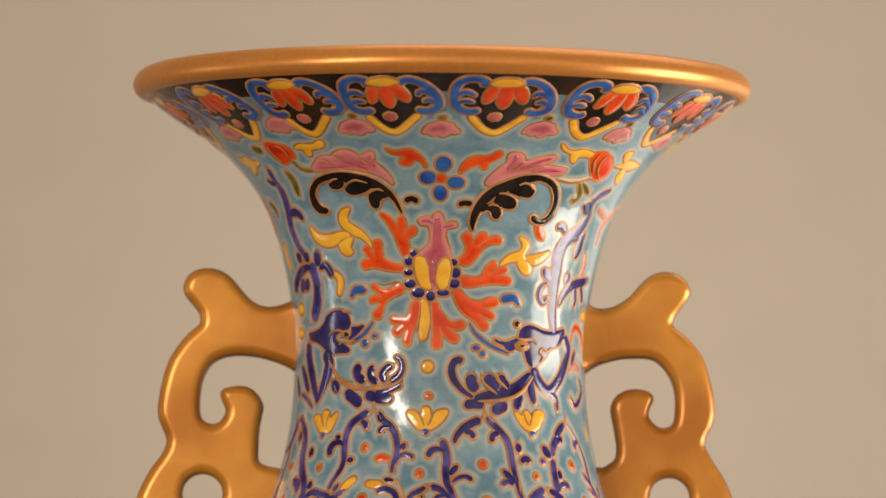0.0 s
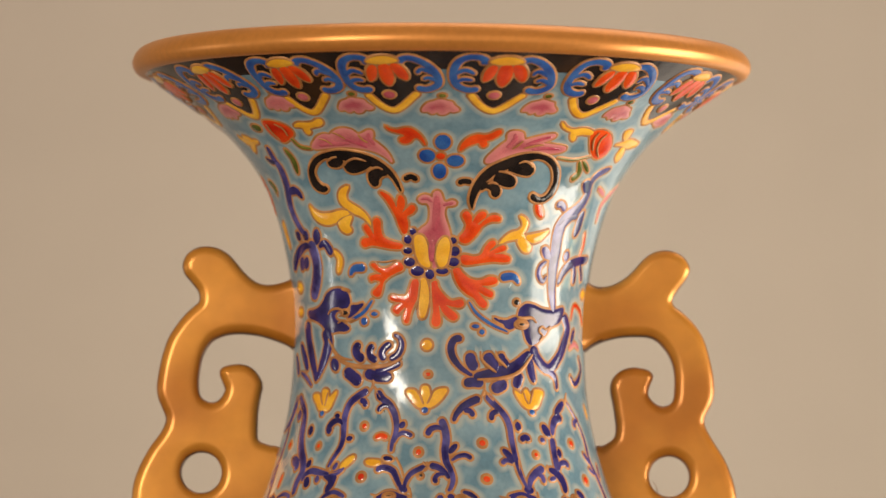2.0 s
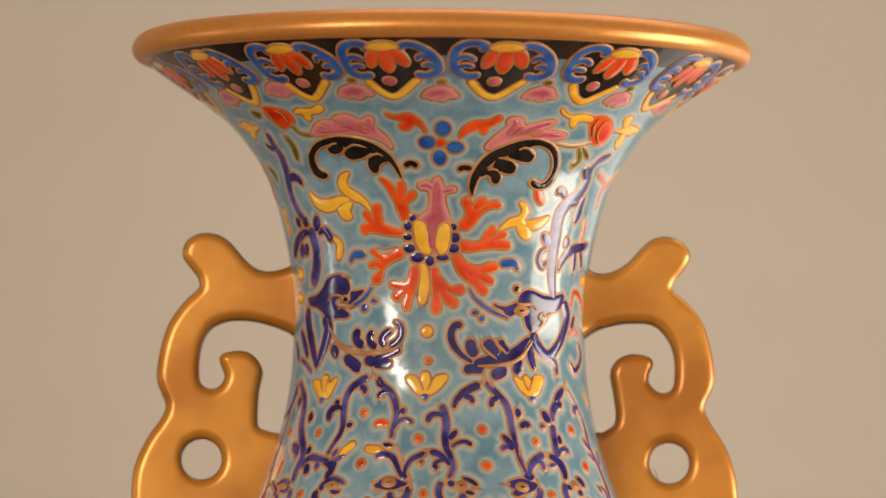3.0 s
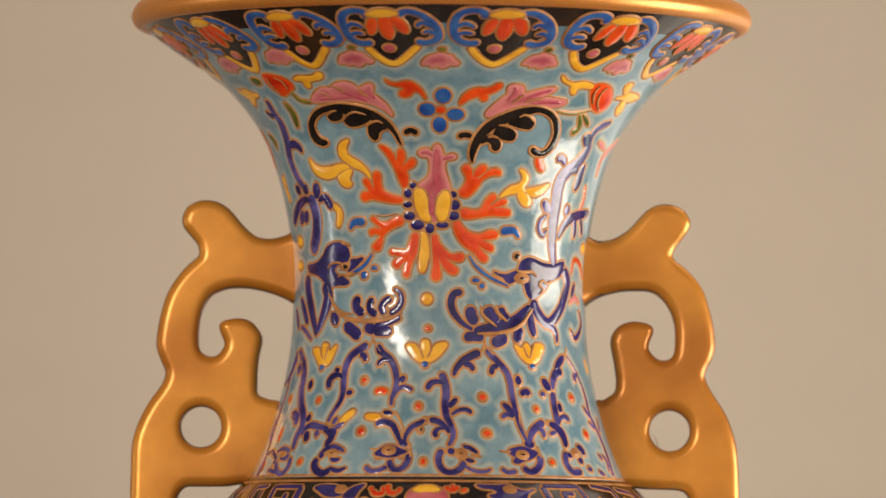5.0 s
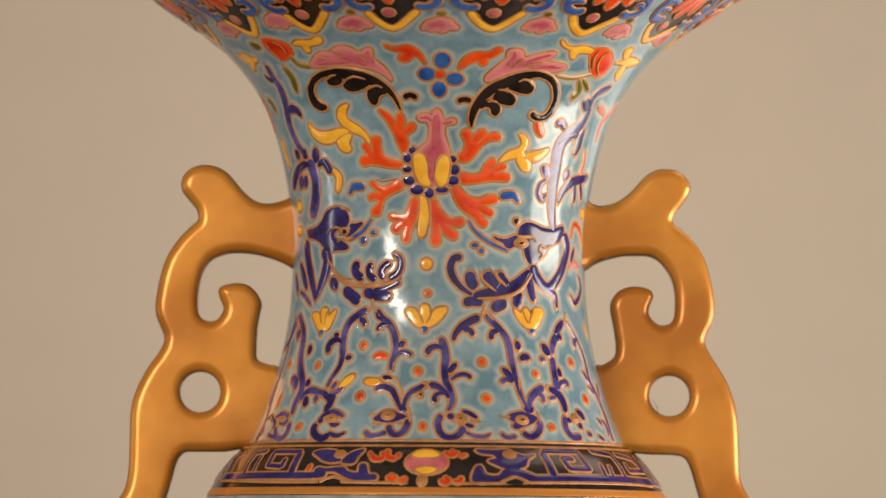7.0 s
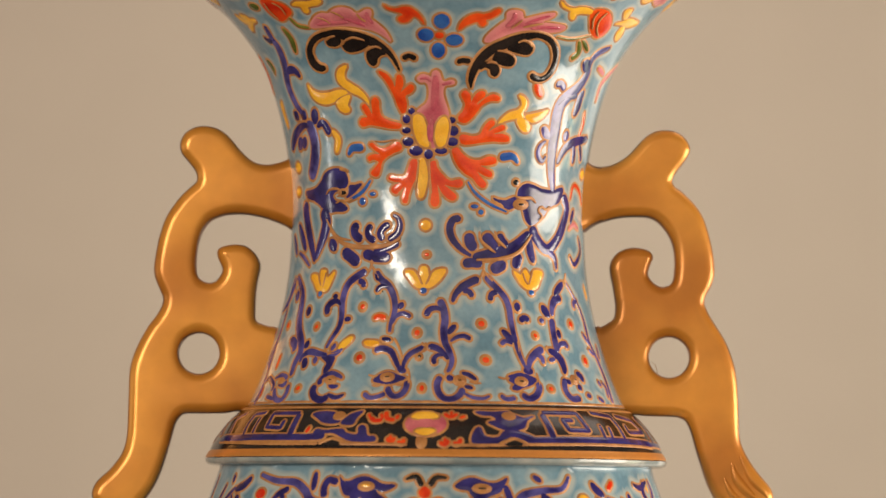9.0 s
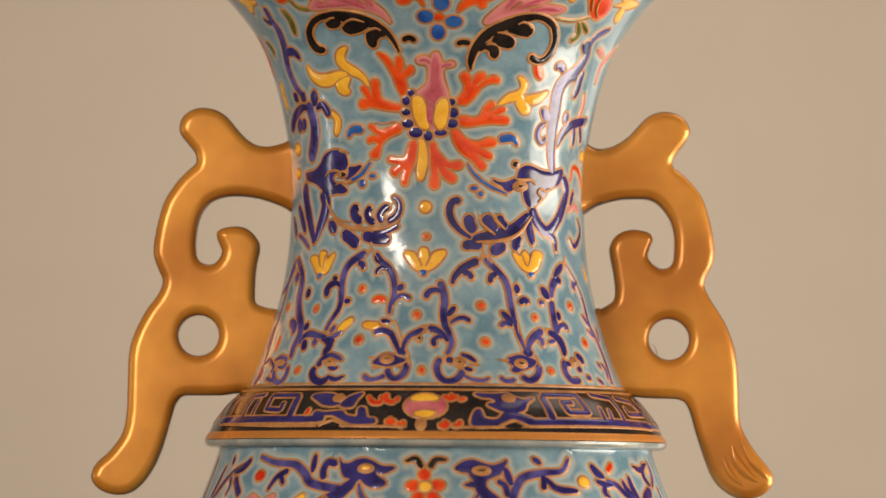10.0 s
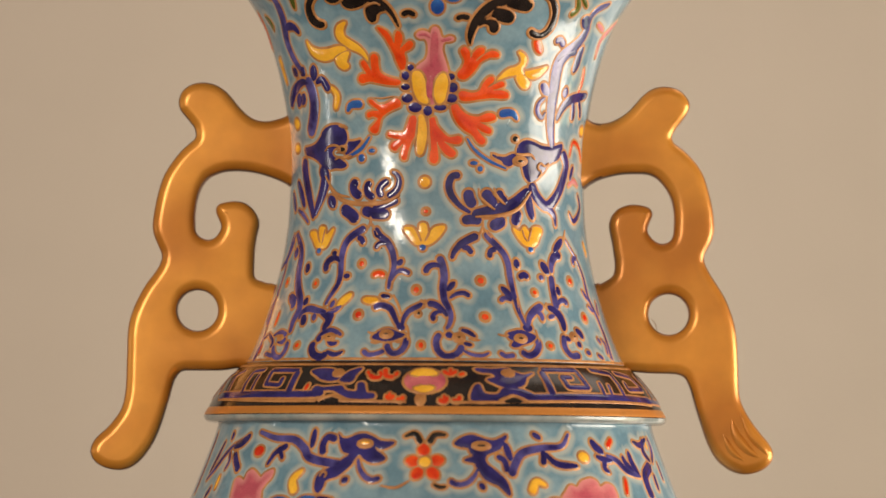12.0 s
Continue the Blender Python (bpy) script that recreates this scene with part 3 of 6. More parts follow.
field("neck", "petal", RED, [(7.56, 583.8), (7.09, 591.5), (8.64, 601.2), (9.33, 612.8), (8.42, 622.3), (7.75, 629.9), (9.08, 635.8), (10.75, 628.3), (11.3, 616.8), (12.37, 626.5), (13.86, 634.4), (15.65, 634.6), (16.01, 627), (14.51, 619.1), (13.38, 613.2), (15.88, 623.1), (18.81, 630.3), (21.2, 626.8), (21.12, 621), (18.01, 619.6), (15.05, 611.5), (13.74, 601.7), (11.82, 589.9), (9.64, 582)])
stroke("neck", "leaf", YELLOW, 12.3, "b", [(-42.71, 571), (-40.18, 555), (-41.69, 531.7)])
stroke("neck", "leaf", BLUE, 14.6, "s", [(-36.04, 527), (-33.96, 538.4), (-28.93, 539.8)])
stroke("neck", "leaf", BLUE, 14.6, "s", [(31.71, 515), (28.7, 526.2), (23.53, 523.5)])
stroke("neck", "vein", LINE, 3, "b", [(-24.28, 550.1), (-20.65, 548.8), (-15.77, 552.4)], 1, bare=True)
stroke("neck", "vein", LINE, 3, "b", [(-7.35, 519.2), (-7.83, 495.8), (-8.92, 464.4)], 1, bare=True)
stroke("neck", "vein", LINE, 3, "b", [(-3.49, 519.2), (-3.27, 489.9), (-2.59, 458.6)], 1, bare=True)
field("neck", "flower_heart", YELLOW, [(-8.94, 590.9), (-6.28, 592.8), (-4.69, 577.4), (-4.31, 556.2), (-3.7, 540.7), (-6.65, 544.5), (-8.68, 563.9)], 1)
field("neck", "flower_heart", YELLOW, [(-0.13, 541.7), (-1.19, 558.2), (-0.39, 580.4), (2.02, 591.1), (3.5, 577.7), (2.77, 552.5), (1.76, 542.8)], 1)
dot("neck", "bead", NAVY, -9.69, 600.5, 6.1, 6.1)
dot("neck", "bead", NAVY, -11.65, 587.1, 7.2, 8.0)
dot("neck", "bead", NAVY, -11.8, 567.8, 8.2, 6.0)
dot("neck", "bead", NAVY, -11.29, 548.4, 10.2, 8.0)
dot("neck", "bead", NAVY, -8.37, 532.8, 12.1, 9.0)
dot("neck", "bead", NAVY, -3.7, 527, 8.0, 9.0)
dot("neck", "bead", NAVY, 0.94, 533, 11.0, 6.0)
dot("neck", "bead", NAVY, 5.09, 548.8, 10.0, 8.0)
dot("neck", "bead", NAVY, 5.41, 567.2, 9.0, 9.0)
dot("neck", "bead", NAVY, 4.68, 585.5, 7.0, 6.1)
stroke("neck", "stamen", YELLOW, 17.9, "b", [(-6.27, 521.2), (-5.87, 487.9), (-6.71, 450.7)])
dot("neck", "dot", YELLOW, -4.66, 404.5, 9.0, 9.0)
dot("neck", "dot", RED, -4.1, 353.4, 4.1, 3.4, rim=EDGE + 1.8)
dot("neck", "dot", BLUE, -30.34, 446.7, 7.0, 7.0)
dot("neck", "dot", BLUE, -25.88, 459.1, 6.7, 4.0)
stroke("neck", "leaf", BLUE, 6.7, "b", [(-36.93, 448.3), (-30.58, 462.5), (-26.53, 483.8)])
dot("neck", "dot", BLUE, 14.12, 438, 7.2, 4.0)
dot("neck", "dot", BLUE, 16.63, 428.4, 5.2, 5.0)
stroke("neck", "stem", BLUE, 5.6, "b", [(11.31, 480.9), (14.51, 460.6), (20.27, 442.6), (27.48, 429.7)])
dot("neck", "eye", BLACK, -39.44, 462.4, 7.8, 4.0, 1)
stroke("neck", "stem", LINE, 5, "b", [(-48.31, 418.1), (-44.27, 394.8), (-40.55, 383.5), (-34.96, 379)], 1, bare=True)
dot("neck", "dot", YELLOW, -68.93, 511.8, 12.7, 9.0)
dot("neck", "dot", YELLOW, -70.22, 468.9, 12.6, 7.0)
stroke("neck", "leaf_lobe", NAVY, 21.8, "n", [(-39.14, 361.6), (-34.6, 349.4), (-31.31, 337.3)])
stroke("neck", "leaf_lobe", NAVY, 19.2, "n", [(-29.56, 356.9), (-23.92, 349.7), (-18.12, 348.5)])
stroke("neck", "leaf_lobe", NAVY, 12.8, "n", [(-25.18, 357.6), (-19.38, 365.3), (-14.91, 374)])
stroke("neck", "leaf_lobe", NAVY, 17.9, "n", [(9.47, 337.3), (12.75, 340.5), (17.19, 338.9)])
stroke("neck", "leaf_lobe", VIOLET, 21.3, "n", [(20.29, 328.4), (23.55, 333.7), (26.49, 342.9)])
stroke("neck", "leaf_lobe", VIOLET, 19.0, "n", [(31.31, 331.6), (31.45, 343.5), (33.12, 357.5)])
stroke("neck", "leaf_lobe", NAVY, 16.6, "b", [(39.44, 342.6), (38.02, 364.2), (37.58, 386.8)])
stroke("neck", "scroll", NAVY, 19.2, "n", [(56.96, 464.8), (60.25, 440.7), (56.75, 407.1), (52.7, 384.5), (46.69, 367.6), (41.01, 386.4), (38.8, 406.8)])
stroke("neck", "leaf", VIOLET, 12.3, "s", [(51.77, 332.7), (50.85, 354.4), (45.72, 369.4)])
stroke("neck", "leaf", RED, 7.8, "b", [(64.62, 611.5), (65.35, 588.2), (63.87, 568)])
stroke("neck", "leaf", NAVY, 17.9, "b", [(51.18, 517.1), (54.94, 543.7), (60.58, 557.2), (73.21, 567.3)])
stroke("neck", "leaf", NAVY, 12.8, "n", [(60.89, 553.3), (62.17, 535.8), (62.41, 520)])
stroke("neck", "leaf", NAVY, 10.2, "n", [(65.68, 554.7), (68.12, 541.6), (69.58, 527.1)])
stroke("neck", "leaf", RED, 6.7, "b", [(62.97, 458.2), (65.54, 482.8), (72.34, 474.6), (76.71, 451.6)])
stroke("neck", "leaf", NAVY, 11.5, "b", [(66.36, 441), (63.16, 414.4)])
stroke("neck", "leaf", PINK, 9.0, "b", [(61.64, 406.1), (66.38, 415.1), (71.55, 408.2)])
stroke("neck", "leaf", NAVY, 10.2, "b", [(71.26, 393.1), (73.71, 368.6), (66.04, 345.2), (61.84, 358.4)])
stroke("neck", "bud", RED, 15.7, "b", [(34.74, 655.5), (36.09, 642.3), (38.19, 630.2)])
dot("neck", "dot", YELLOW, 74.54, 504.5, 13.3, 8.0)
stroke("neck", "leaf", YELLOW, 6.7, "b", [(74.06, 308.7), (76.59, 287.1)])
field("neck", "tulip", YELLOW, [(-12.15, 323.8), (-9.14, 324.8), (-6.92, 313), (-6.16, 330.7), (-4.02, 330.8), (-3.11, 315), (-0.59, 325.9), (3.02, 327.1), (0.71, 309.3), (-3.04, 296.3), (-7.25, 296.2), (-10.09, 309)])
dot("neck", "dot", BLUE, -5.11, 291.3, 6.0, 6.1)
field("neck", "tulip", YELLOW, [(-55.85, 318.9), (-52.59, 320.5), (-50.06, 310.3), (-50.02, 327.1), (-47.07, 326.8), (-46.02, 314.8), (-42.4, 325.3), (-43.42, 310.6), (-45.79, 293), (-50.64, 293.5), (-53.41, 306.7)])
dot("neck", "dot", BLUE, -49.05, 287.3, 6.0, 5.1)
field("neck", "tulip", YELLOW, [(30.01, 327.5), (32.9, 321), (35.16, 330.2), (37.4, 320.6), (39.8, 329.9), (43.48, 326.5), (41.94, 312.4), (40.2, 300.3), (37.06, 294.9), (33.12, 304.2)])
dot("neck", "dot", BLUE, 37.25, 291, 6.2, 5.0)
stroke("neck", "vine", VIOLET, 6.7, "s", [(-69.47, 318.8), (-72.53, 284.2), (-73.29, 244.5), (-74.63, 199.9), (-75.56, 160.2)])
dot("neck", "dot", RED, -6.82, 217.4, 4.8, 5.6, rim=EDGE + 1.8)
dot("neck", "dot", RED, -27.92, 263, 4.7, 4.9, rim=EDGE + 1.8)
stroke("neck", "dot", RED, 10.1, "n", [(-23.09, 242.1), (-20.79, 246), (-18.37, 242)])
dot("neck", "dot", RED, -47.47, 229.7, 4.0, 4.2, rim=EDGE + 1.8)
dot("neck", "dot", RED, -26.38, 174.2, 6.2, 6.3, rim=EDGE + 1.8)
dot("neck", "dot", RED, -4.53, 121.2, 4.1, 5.8, rim=EDGE + 1.8)
dot("neck", "dot", RED, 15.7, 234.4, 5.7, 5.5, rim=EDGE + 1.8)
dot("neck", "dot", RED, 16.27, 171.5, 6.4, 5.6, rim=EDGE + 1.8)
dot("neck", "dot", RED, 36.23, 215.9, 4.2, 4.2, rim=EDGE + 1.8)
dot("neck", "dot", RED, -48.44, 121.9, 5.2, 4.4, rim=EDGE + 1.8)
dot("neck", "dot", RED, 38.2, 123.6, 5.2, 4.4, rim=EDGE + 1.8)
dot("neck", "dot", RED, 55.74, 238.3, 5.9, 5.6, rim=EDGE + 1.8)
dot("neck", "dot", RED, 59.31, 174.6, 6.6, 6.6, rim=EDGE + 1.8)
dot("neck", "dot", RED, -67.04, 233.8, 4.9, 4.9, rim=EDGE + 1.8)
stroke("neck", "dot", RED, 7.8, "b", [(-65.85, 182), (-66.52, 158.2)])
stroke("neck", "leaf", YELLOW, 13.4, "b", [(-35.14, 189.3), (-32.41, 201), (-30.06, 210.8)])
stroke("neck", "leaf", YELLOW, 12.3, "b", [(-25.54, 200.8), (-22.73, 198.7), (-19.65, 198.7)])
dot("neck", "dot", YELLOW, -5.87, 175.2, 4.0, 4.1)
stroke("neck", "vine", VIOLET, 9.0, "s", [(57.03, 311.8), (62.62, 282), (66.75, 247.9), (66.53, 208.3), (69.87, 177.1), (71.3, 139.7), (69.13, 101.9)])
stroke("neck", "leaf", VIOLET, 9.0, "b", [(62.78, 223.6), (65.93, 204.3)])
stroke("neck", "leaf", VIOLET, 7.8, "b", [(63.89, 196.1), (67.52, 186.7)])
stroke("neck", "leaf", VIOLET, 9.0, "n", [(60.87, 266.8), (60.81, 276.7), (64.02, 281.2)])
stroke("neck", "leaf", VIOLET, 6.7, "s", [(-74.27, 204.9), (-73.97, 160), (-72.68, 120), (-72.85, 95.1)])
stroke("neck", "leaf", VIOLET, 6.5, "b", [(-72.85, 135), (-68.04, 144.4)])
stroke("neck", "dot", RED, 5.4, "b", [(-71.46, 124.9), (-70.83, 108.9)])
dot("neck", "dot", BLACK, -5.7, 176.2, 3.0, 3.1, 1)
stroke("neck", "pod", VIOLET, 7.6, "n", [(63.86, 140.7), (65.08, 131.9)])
stroke("neck", "pod", VIOLET, 7.6, "b", [(66.84, 139.1), (68.61, 127.5), (67.35, 111.5)])
stroke("neck", "pod", VIOLET, 8.6, "n", [(59.76, 110.5), (62.45, 104)])
stroke("neck", "leaf", VIOLET, 6.7, "b", [(73.09, 204.3), (72.17, 179.4)])
stroke("neck", "pod", VIOLET, 9.7, "s", [(-64.36, 140.1), (-60.32, 145.6), (-55.72, 140.3)])
stroke("neck", "pod", VIOLET, 9.7, "n", [(-55.94, 136.3), (-56.63, 128.4), (-60.24, 131.7)])
dot("neck", "eye", LINE, -58.95, 135.6, 7.7, 3.2, 1)
stroke("neck", "pod", VIOLET, 10.8, "n", [(-61.85, 121.9), (-59, 105.8), (-55.09, 101.5), (-53.53, 113.3), (-53.83, 129.2)])
stroke("neck", "pod", VIOLET, 7.6, "n", [(-65.45, 109.3), (-59.36, 103.8)])
stroke("neck", "leaf", VIOLET, 8.6, "n", [(-68.7, 142.5), (-63.55, 130), (-63.24, 118.1)])
stroke("neck", "leaf", VIOLET, 7.6, "b", [(-72.82, 144.9), (-73.57, 123.1), (-74.17, 99.3)])
stroke("neck", "leaf", VIOLET, 7.8, "b", [(-73.5, 214.7), (-77.24, 190.3), (-77.11, 165.3)])
stroke("neck", "leaf", VIOLET, 7.8, "b", [(-81.58, 227.5), (-84.89, 208.7)])
field("neck", "scroll_leaf", PINK, [(-40.18, 748), (-38.32, 756.9), (-36.25, 763.8), (-33.95, 767), (-32.2, 765.6), (-30.74, 770), (-28.76, 774.1), (-26.7, 774.7), (-24.84, 771.6), (-23.55, 765), (-22.16, 765.7), (-20.46, 770.1), (-19.14, 770), (-19.15, 762.6), (-19.62, 756.2), (-18.26, 748.7), (-16.74, 740.3), (-15.53, 730), (-14.85, 717.8), (-16.36, 725.4), (-18.42, 733), (-21.15, 738.9), (-24.52, 743), (-28.58, 745.5), (-32.43, 745.3), (-36.58, 744.3), (-39.31, 744)])
stroke("neck", "vein", LINE, 4, "b", [(-31.22, 771), (-29.24, 766), (-27.51, 758.3)], 2, bare=True)
stroke("neck", "vein", LINE, 4, "b", [(-23.35, 765.9), (-22.44, 757.5), (-21.07, 751.8)], 2, bare=True)
stroke("neck", "vein", LINE, 3, "b", [(-36.22, 761.9), (-34.06, 757.7), (-32.44, 750)], 2, bare=True)
stroke("neck", "vein", ROSE, 8, "b", [(-37.27, 749.1), (-32.35, 750.9), (-26.73, 750.7)], 1, bare=True)
stroke("neck", "vein", ROSE, 8, "b", [(-20.22, 767.3), (-20.37, 758.2), (-19.19, 747)], 1, bare=True)
stroke("neck", "vein", ROSE, 6, "b", [(-28.36, 758.4), (-24.92, 751.4), (-21.49, 743.6)], 1, bare=True)
field("neck", "scroll_leaf", PINK, [(13.96, 719), (14.06, 726.5), (15.61, 737), (17.45, 747.5), (19.05, 756.1), (18.76, 765.3), (19.33, 770), (21.08, 771.3), (22.87, 768.9), (23.67, 761.7), (24.45, 758.3), (27.56, 763.6), (30.4, 768.1), (32.83, 769.8), (33.27, 765.3), (31.73, 759.2), (30.29, 754.1), (34.25, 752.5), (37.95, 750.8), (38.97, 746.4), (37.24, 741.2), (33.44, 738.2), (28.97, 739.8), (24.94, 738.8), (21.45, 733.4), (18.33, 726.2), (15.93, 719.3)])
stroke("neck", "vein", LINE, 4, "b", [(23.73, 758.1), (22.77, 751.4), (20.94, 742.6)], 2, bare=True)
stroke("neck", "vein", LINE, 4, "b", [(30.6, 753.3), (27.72, 749.8), (24.57, 745.3)], 2, bare=True)
stroke("neck", "vein", ROSE, 9, "b", [(20.76, 768.5), (21.01, 757.5), (19.32, 744.2)], 1, bare=True)
stroke("neck", "vein", ROSE, 6, "b", [(31.91, 765.8), (27.95, 758.2), (24.87, 750.9)], 1, bare=True)
stroke("neck", "vein", ROSE, 6, "b", [(37.08, 746.8), (31.72, 746.1), (27.24, 743.1)], 1, bare=True)
field("neck", "leaf", RED, [(-14.96, 777.7), (-13.9, 773.1), (-11.89, 771.1), (-9.65, 773.8), (-8, 772.9), (-6.54, 767.3), (-5.39, 760.1), (-4.53, 750.9), (-4.41, 745.4), (-5.46, 753.6), (-6.67, 758.2), (-7.83, 756.4), (-8.89, 750.9), (-10.56, 749.1), (-11.64, 752.9), (-11.32, 757.4), (-10.12, 761.1), (-10.83, 764.8), (-12.66, 767.6), (-14.27, 771.3)])
field("neck", "leaf", RED, [(5.65, 736.7), (5.84, 745.9), (6.68, 753.3), (8.16, 760), (10.13, 763.9), (12.22, 763.3), (14.03, 766.3), (15.28, 771.1), (16.31, 772.1), (16.69, 767.6), (15.79, 762), (14.37, 757.1), (12.98, 754.1), (13.34, 748.7), (12.51, 744), (11.56, 746.5), (10.79, 751.1), (9.37, 749.1), (7.5, 744.2)])
field("neck", "leaf", YELLOW, [(-50.86, 651.1), (-48.68, 640.9), (-45.45, 635.2), (-41.09, 635.3), (-37.32, 638.5), (-34.48, 638.1), (-32.72, 633.9), (-35.37, 629.5), (-37.48, 626), (-39.73, 619.5), (-43.73, 616.4), (-47.59, 621.1), (-49.99, 630.4), (-50.78, 640.4)])
field("neck", "leaf", YELLOW, [(-37.04, 622.9), (-34.92, 627.5), (-32.49, 629.1), (-33.25, 620.4), (-34.03, 612.8), (-33.23, 604.8), (-35.1, 600.2), (-37.31, 604.5), (-38.24, 611.5), (-38.57, 618.4)])
field("neck", "leaf", YELLOW, [(-31.66, 680), (-34.42, 675.7), (-35.95, 668.3), (-36.4, 658.7), (-35.88, 650.9), (-34.42, 643.8), (-32.62, 637.8), (-30.69, 632.7), (-28.57, 628.5), (-26.7, 621.5), (-24.98, 610.7), (-25.63, 622.4), (-26.89, 632.2), (-28.82, 641.1), (-31.07, 648.2), (-33.03, 655.2), (-33.41, 663), (-32.84, 670.7)])
field("neck", "leaf", YELLOW, [(21.93, 581.1), (23.87, 593), (26.15, 601.2), (28.95, 605.5), (30.53, 613.6), (30.04, 623.3), (28.84, 630.8), (30.99, 627.3), (32.48, 618.9), (32.21, 609.1), (31.25, 601.2), (32.22, 593.6), (30.11, 592.2), (27.36, 590.7), (24.7, 587.3)])
field("neck", "leaf", YELLOW, [(32.56, 596.5), (35.23, 600), (38.62, 603.7), (42.4, 608.5), (40.93, 599.3), (38.86, 591), (36.19, 586.6), (33.83, 589)])
field("neck", "leaf", YELLOW, [(29.2, 590), (31.59, 591.5), (33.66, 587), (35.24, 578.6), (34.44, 570.6), (32.64, 570.2), (30.73, 576.7)])
field("neck", "bud", RED, [(-53.15, 793.3), (-50.69, 794.2), (-48, 790.4), (-45.59, 785), (-44.41, 777.2), (-44.63, 769.8), (-47.24, 763.1), (-50.37, 758.5), (-52.23, 764.8), (-53.62, 773.8), (-54.02, 784.3)])
stroke("neck", "vein", LINE, 4, "b", [(-52.05, 790.1), (-52.12, 776), (-50.77, 762.4)], 2, bare=True)
stroke("neck", "vein", LINE, 4, "b", [(-48.96, 789.8), (-47, 781.7), (-46.64, 768.6)], 2, bare=True)
field("neck", "leaf", YELLOW, [(-42.68, 782.2), (-40.57, 787.1), (-38.32, 786.5), (-35.77, 786.7), (-33.94, 790.8), (-32.67, 790.5), (-32.7, 785), (-34.21, 780.8), (-36.25, 779.5), (-37.85, 777.1), (-37.97, 771.7), (-39.15, 768.3), (-39.87, 772.1), (-39.84, 778.6), (-41.16, 780.8)])
field("neck", "bud", RED, [(45.23, 772.2), (45.42, 777.9), (47.14, 781.4), (50.09, 780.8), (53.18, 775.5), (55.84, 765.1), (57.35, 754.2), (56.84, 743.4), (54.2, 736.6), (51.48, 739.4), (48.96, 748), (46.99, 759.6)])
stroke("neck", "vein", LINE, 4, "b", [(47.49, 779.7), (47.27, 766.4), (49.3, 749.1)], 2, bare=True)
stroke("neck", "vein", LINE, 4, "b", [(51.01, 778.3), (49.98, 766.5), (51.03, 751.7), (53.79, 739.3)], 2, bare=True)
field("neck", "leaf", YELLOW, [(33.16, 789.3), (35.45, 781.7), (38.12, 779), (40.33, 781.6), (42.81, 781.6), (45.87, 777.2), (46.33, 772.6), (44.12, 772.7), (41.91, 772.8), (40.33, 769.5), (40.38, 762), (39.15, 763.4), (38.21, 769.6), (37.74, 775.1), (35.92, 778.2), (34.27, 782.2)])
field("neck", "petal", YELLOW, [(60.07, 775.7), (58.75, 782.7), (59.68, 787), (61.85, 786.1), (62.52, 779.7), (62.87, 773.1), (61.81, 770.7)])
field("neck", "petal", YELLOW, [(58.53, 761.5), (60.86, 765.4), (62.66, 770.1), (65.33, 773.3), (72.79, 769.1), (70.17, 762.9), (67.23, 759.6), (64.17, 761.1), (61.5, 761.8)])
field("neck", "petal", YELLOW, [(65.42, 758.7), (66.64, 752.5), (67.62, 744.1), (66.69, 736.8), (64.62, 739.9), (63.24, 747.1), (63.31, 753.9), (63.45, 758.8)])
field("neck", "acanthus_leaf", BLACK, [(-12.92, 668.5), (-13.48, 680.9), (-14.56, 694.3), (-16.06, 706.6), (-18.14, 717.2), (-20.85, 726.8), (-24.11, 733.6), (-28.03, 738), (-31.77, 739.6), (-35.5, 737.5), (-38.83, 733.6), (-41.81, 726.8), (-44.5, 716.1), (-46.17, 703.1), (-46.58, 690.7), (-45.8, 680.9), (-44.2, 674.8), (-41.91, 672.3), (-40.18, 675.8), (-40.48, 680.7), (-41.96, 682.9), (-43.3, 689), (-43.84, 697.8), (-43.6, 707.2), (-41.88, 717.3), (-39.57, 724.3), (-37.03, 728.5), (-34.21, 728.8), (-31.39, 725.5), (-28.71, 721.3), (-24.97, 717.9), (-21.48, 711.8), (-18.02, 704), (-15.53, 691.5), (-14.11, 678.1)], 1)
field("neck", "leaf_lobe", BLACK, [(-35.41, 727.2), (-36.54, 720.8), (-36.19, 715.1), (-34.38, 712.8), (-32.37, 715.3), (-31.03, 722.6), (-32.68, 727.6)], 1)
field("neck", "leaf_lobe", BLACK, [(-29.4, 722.3), (-30.95, 715.1), (-30.76, 707.4), (-29.03, 702.5), (-26.29, 703.9), (-23.52, 709.3), (-22.06, 715.6), (-25.53, 722.7)], 1)
field("neck", "leaf_lobe", BLACK, [(-22.3, 706.3), (-23.52, 696), (-23.31, 685.6), (-22.1, 678.7), (-20.63, 681.4), (-19.97, 690.9), (-18.41, 696.4), (-16.7, 698.2), (-18.81, 707.8)], 1)
stroke("neck", "vein", LINE, 4, "b", [(-36.34, 723.6), (-34.59, 728.9), (-32.5, 730.4)], 2, bare=True)
stroke("neck", "vein", LINE, 4, "b", [(-30.95, 715.1), (-29.4, 722.3), (-26.84, 726.6), (-24.68, 724.4), (-22.96, 721.4)], 2, bare=True)
stroke("neck", "vein", LINE, 4, "b", [(-23.4, 703.6), (-21.61, 709), (-19.64, 710.7), (-18.13, 706.8)], 2, bare=True)
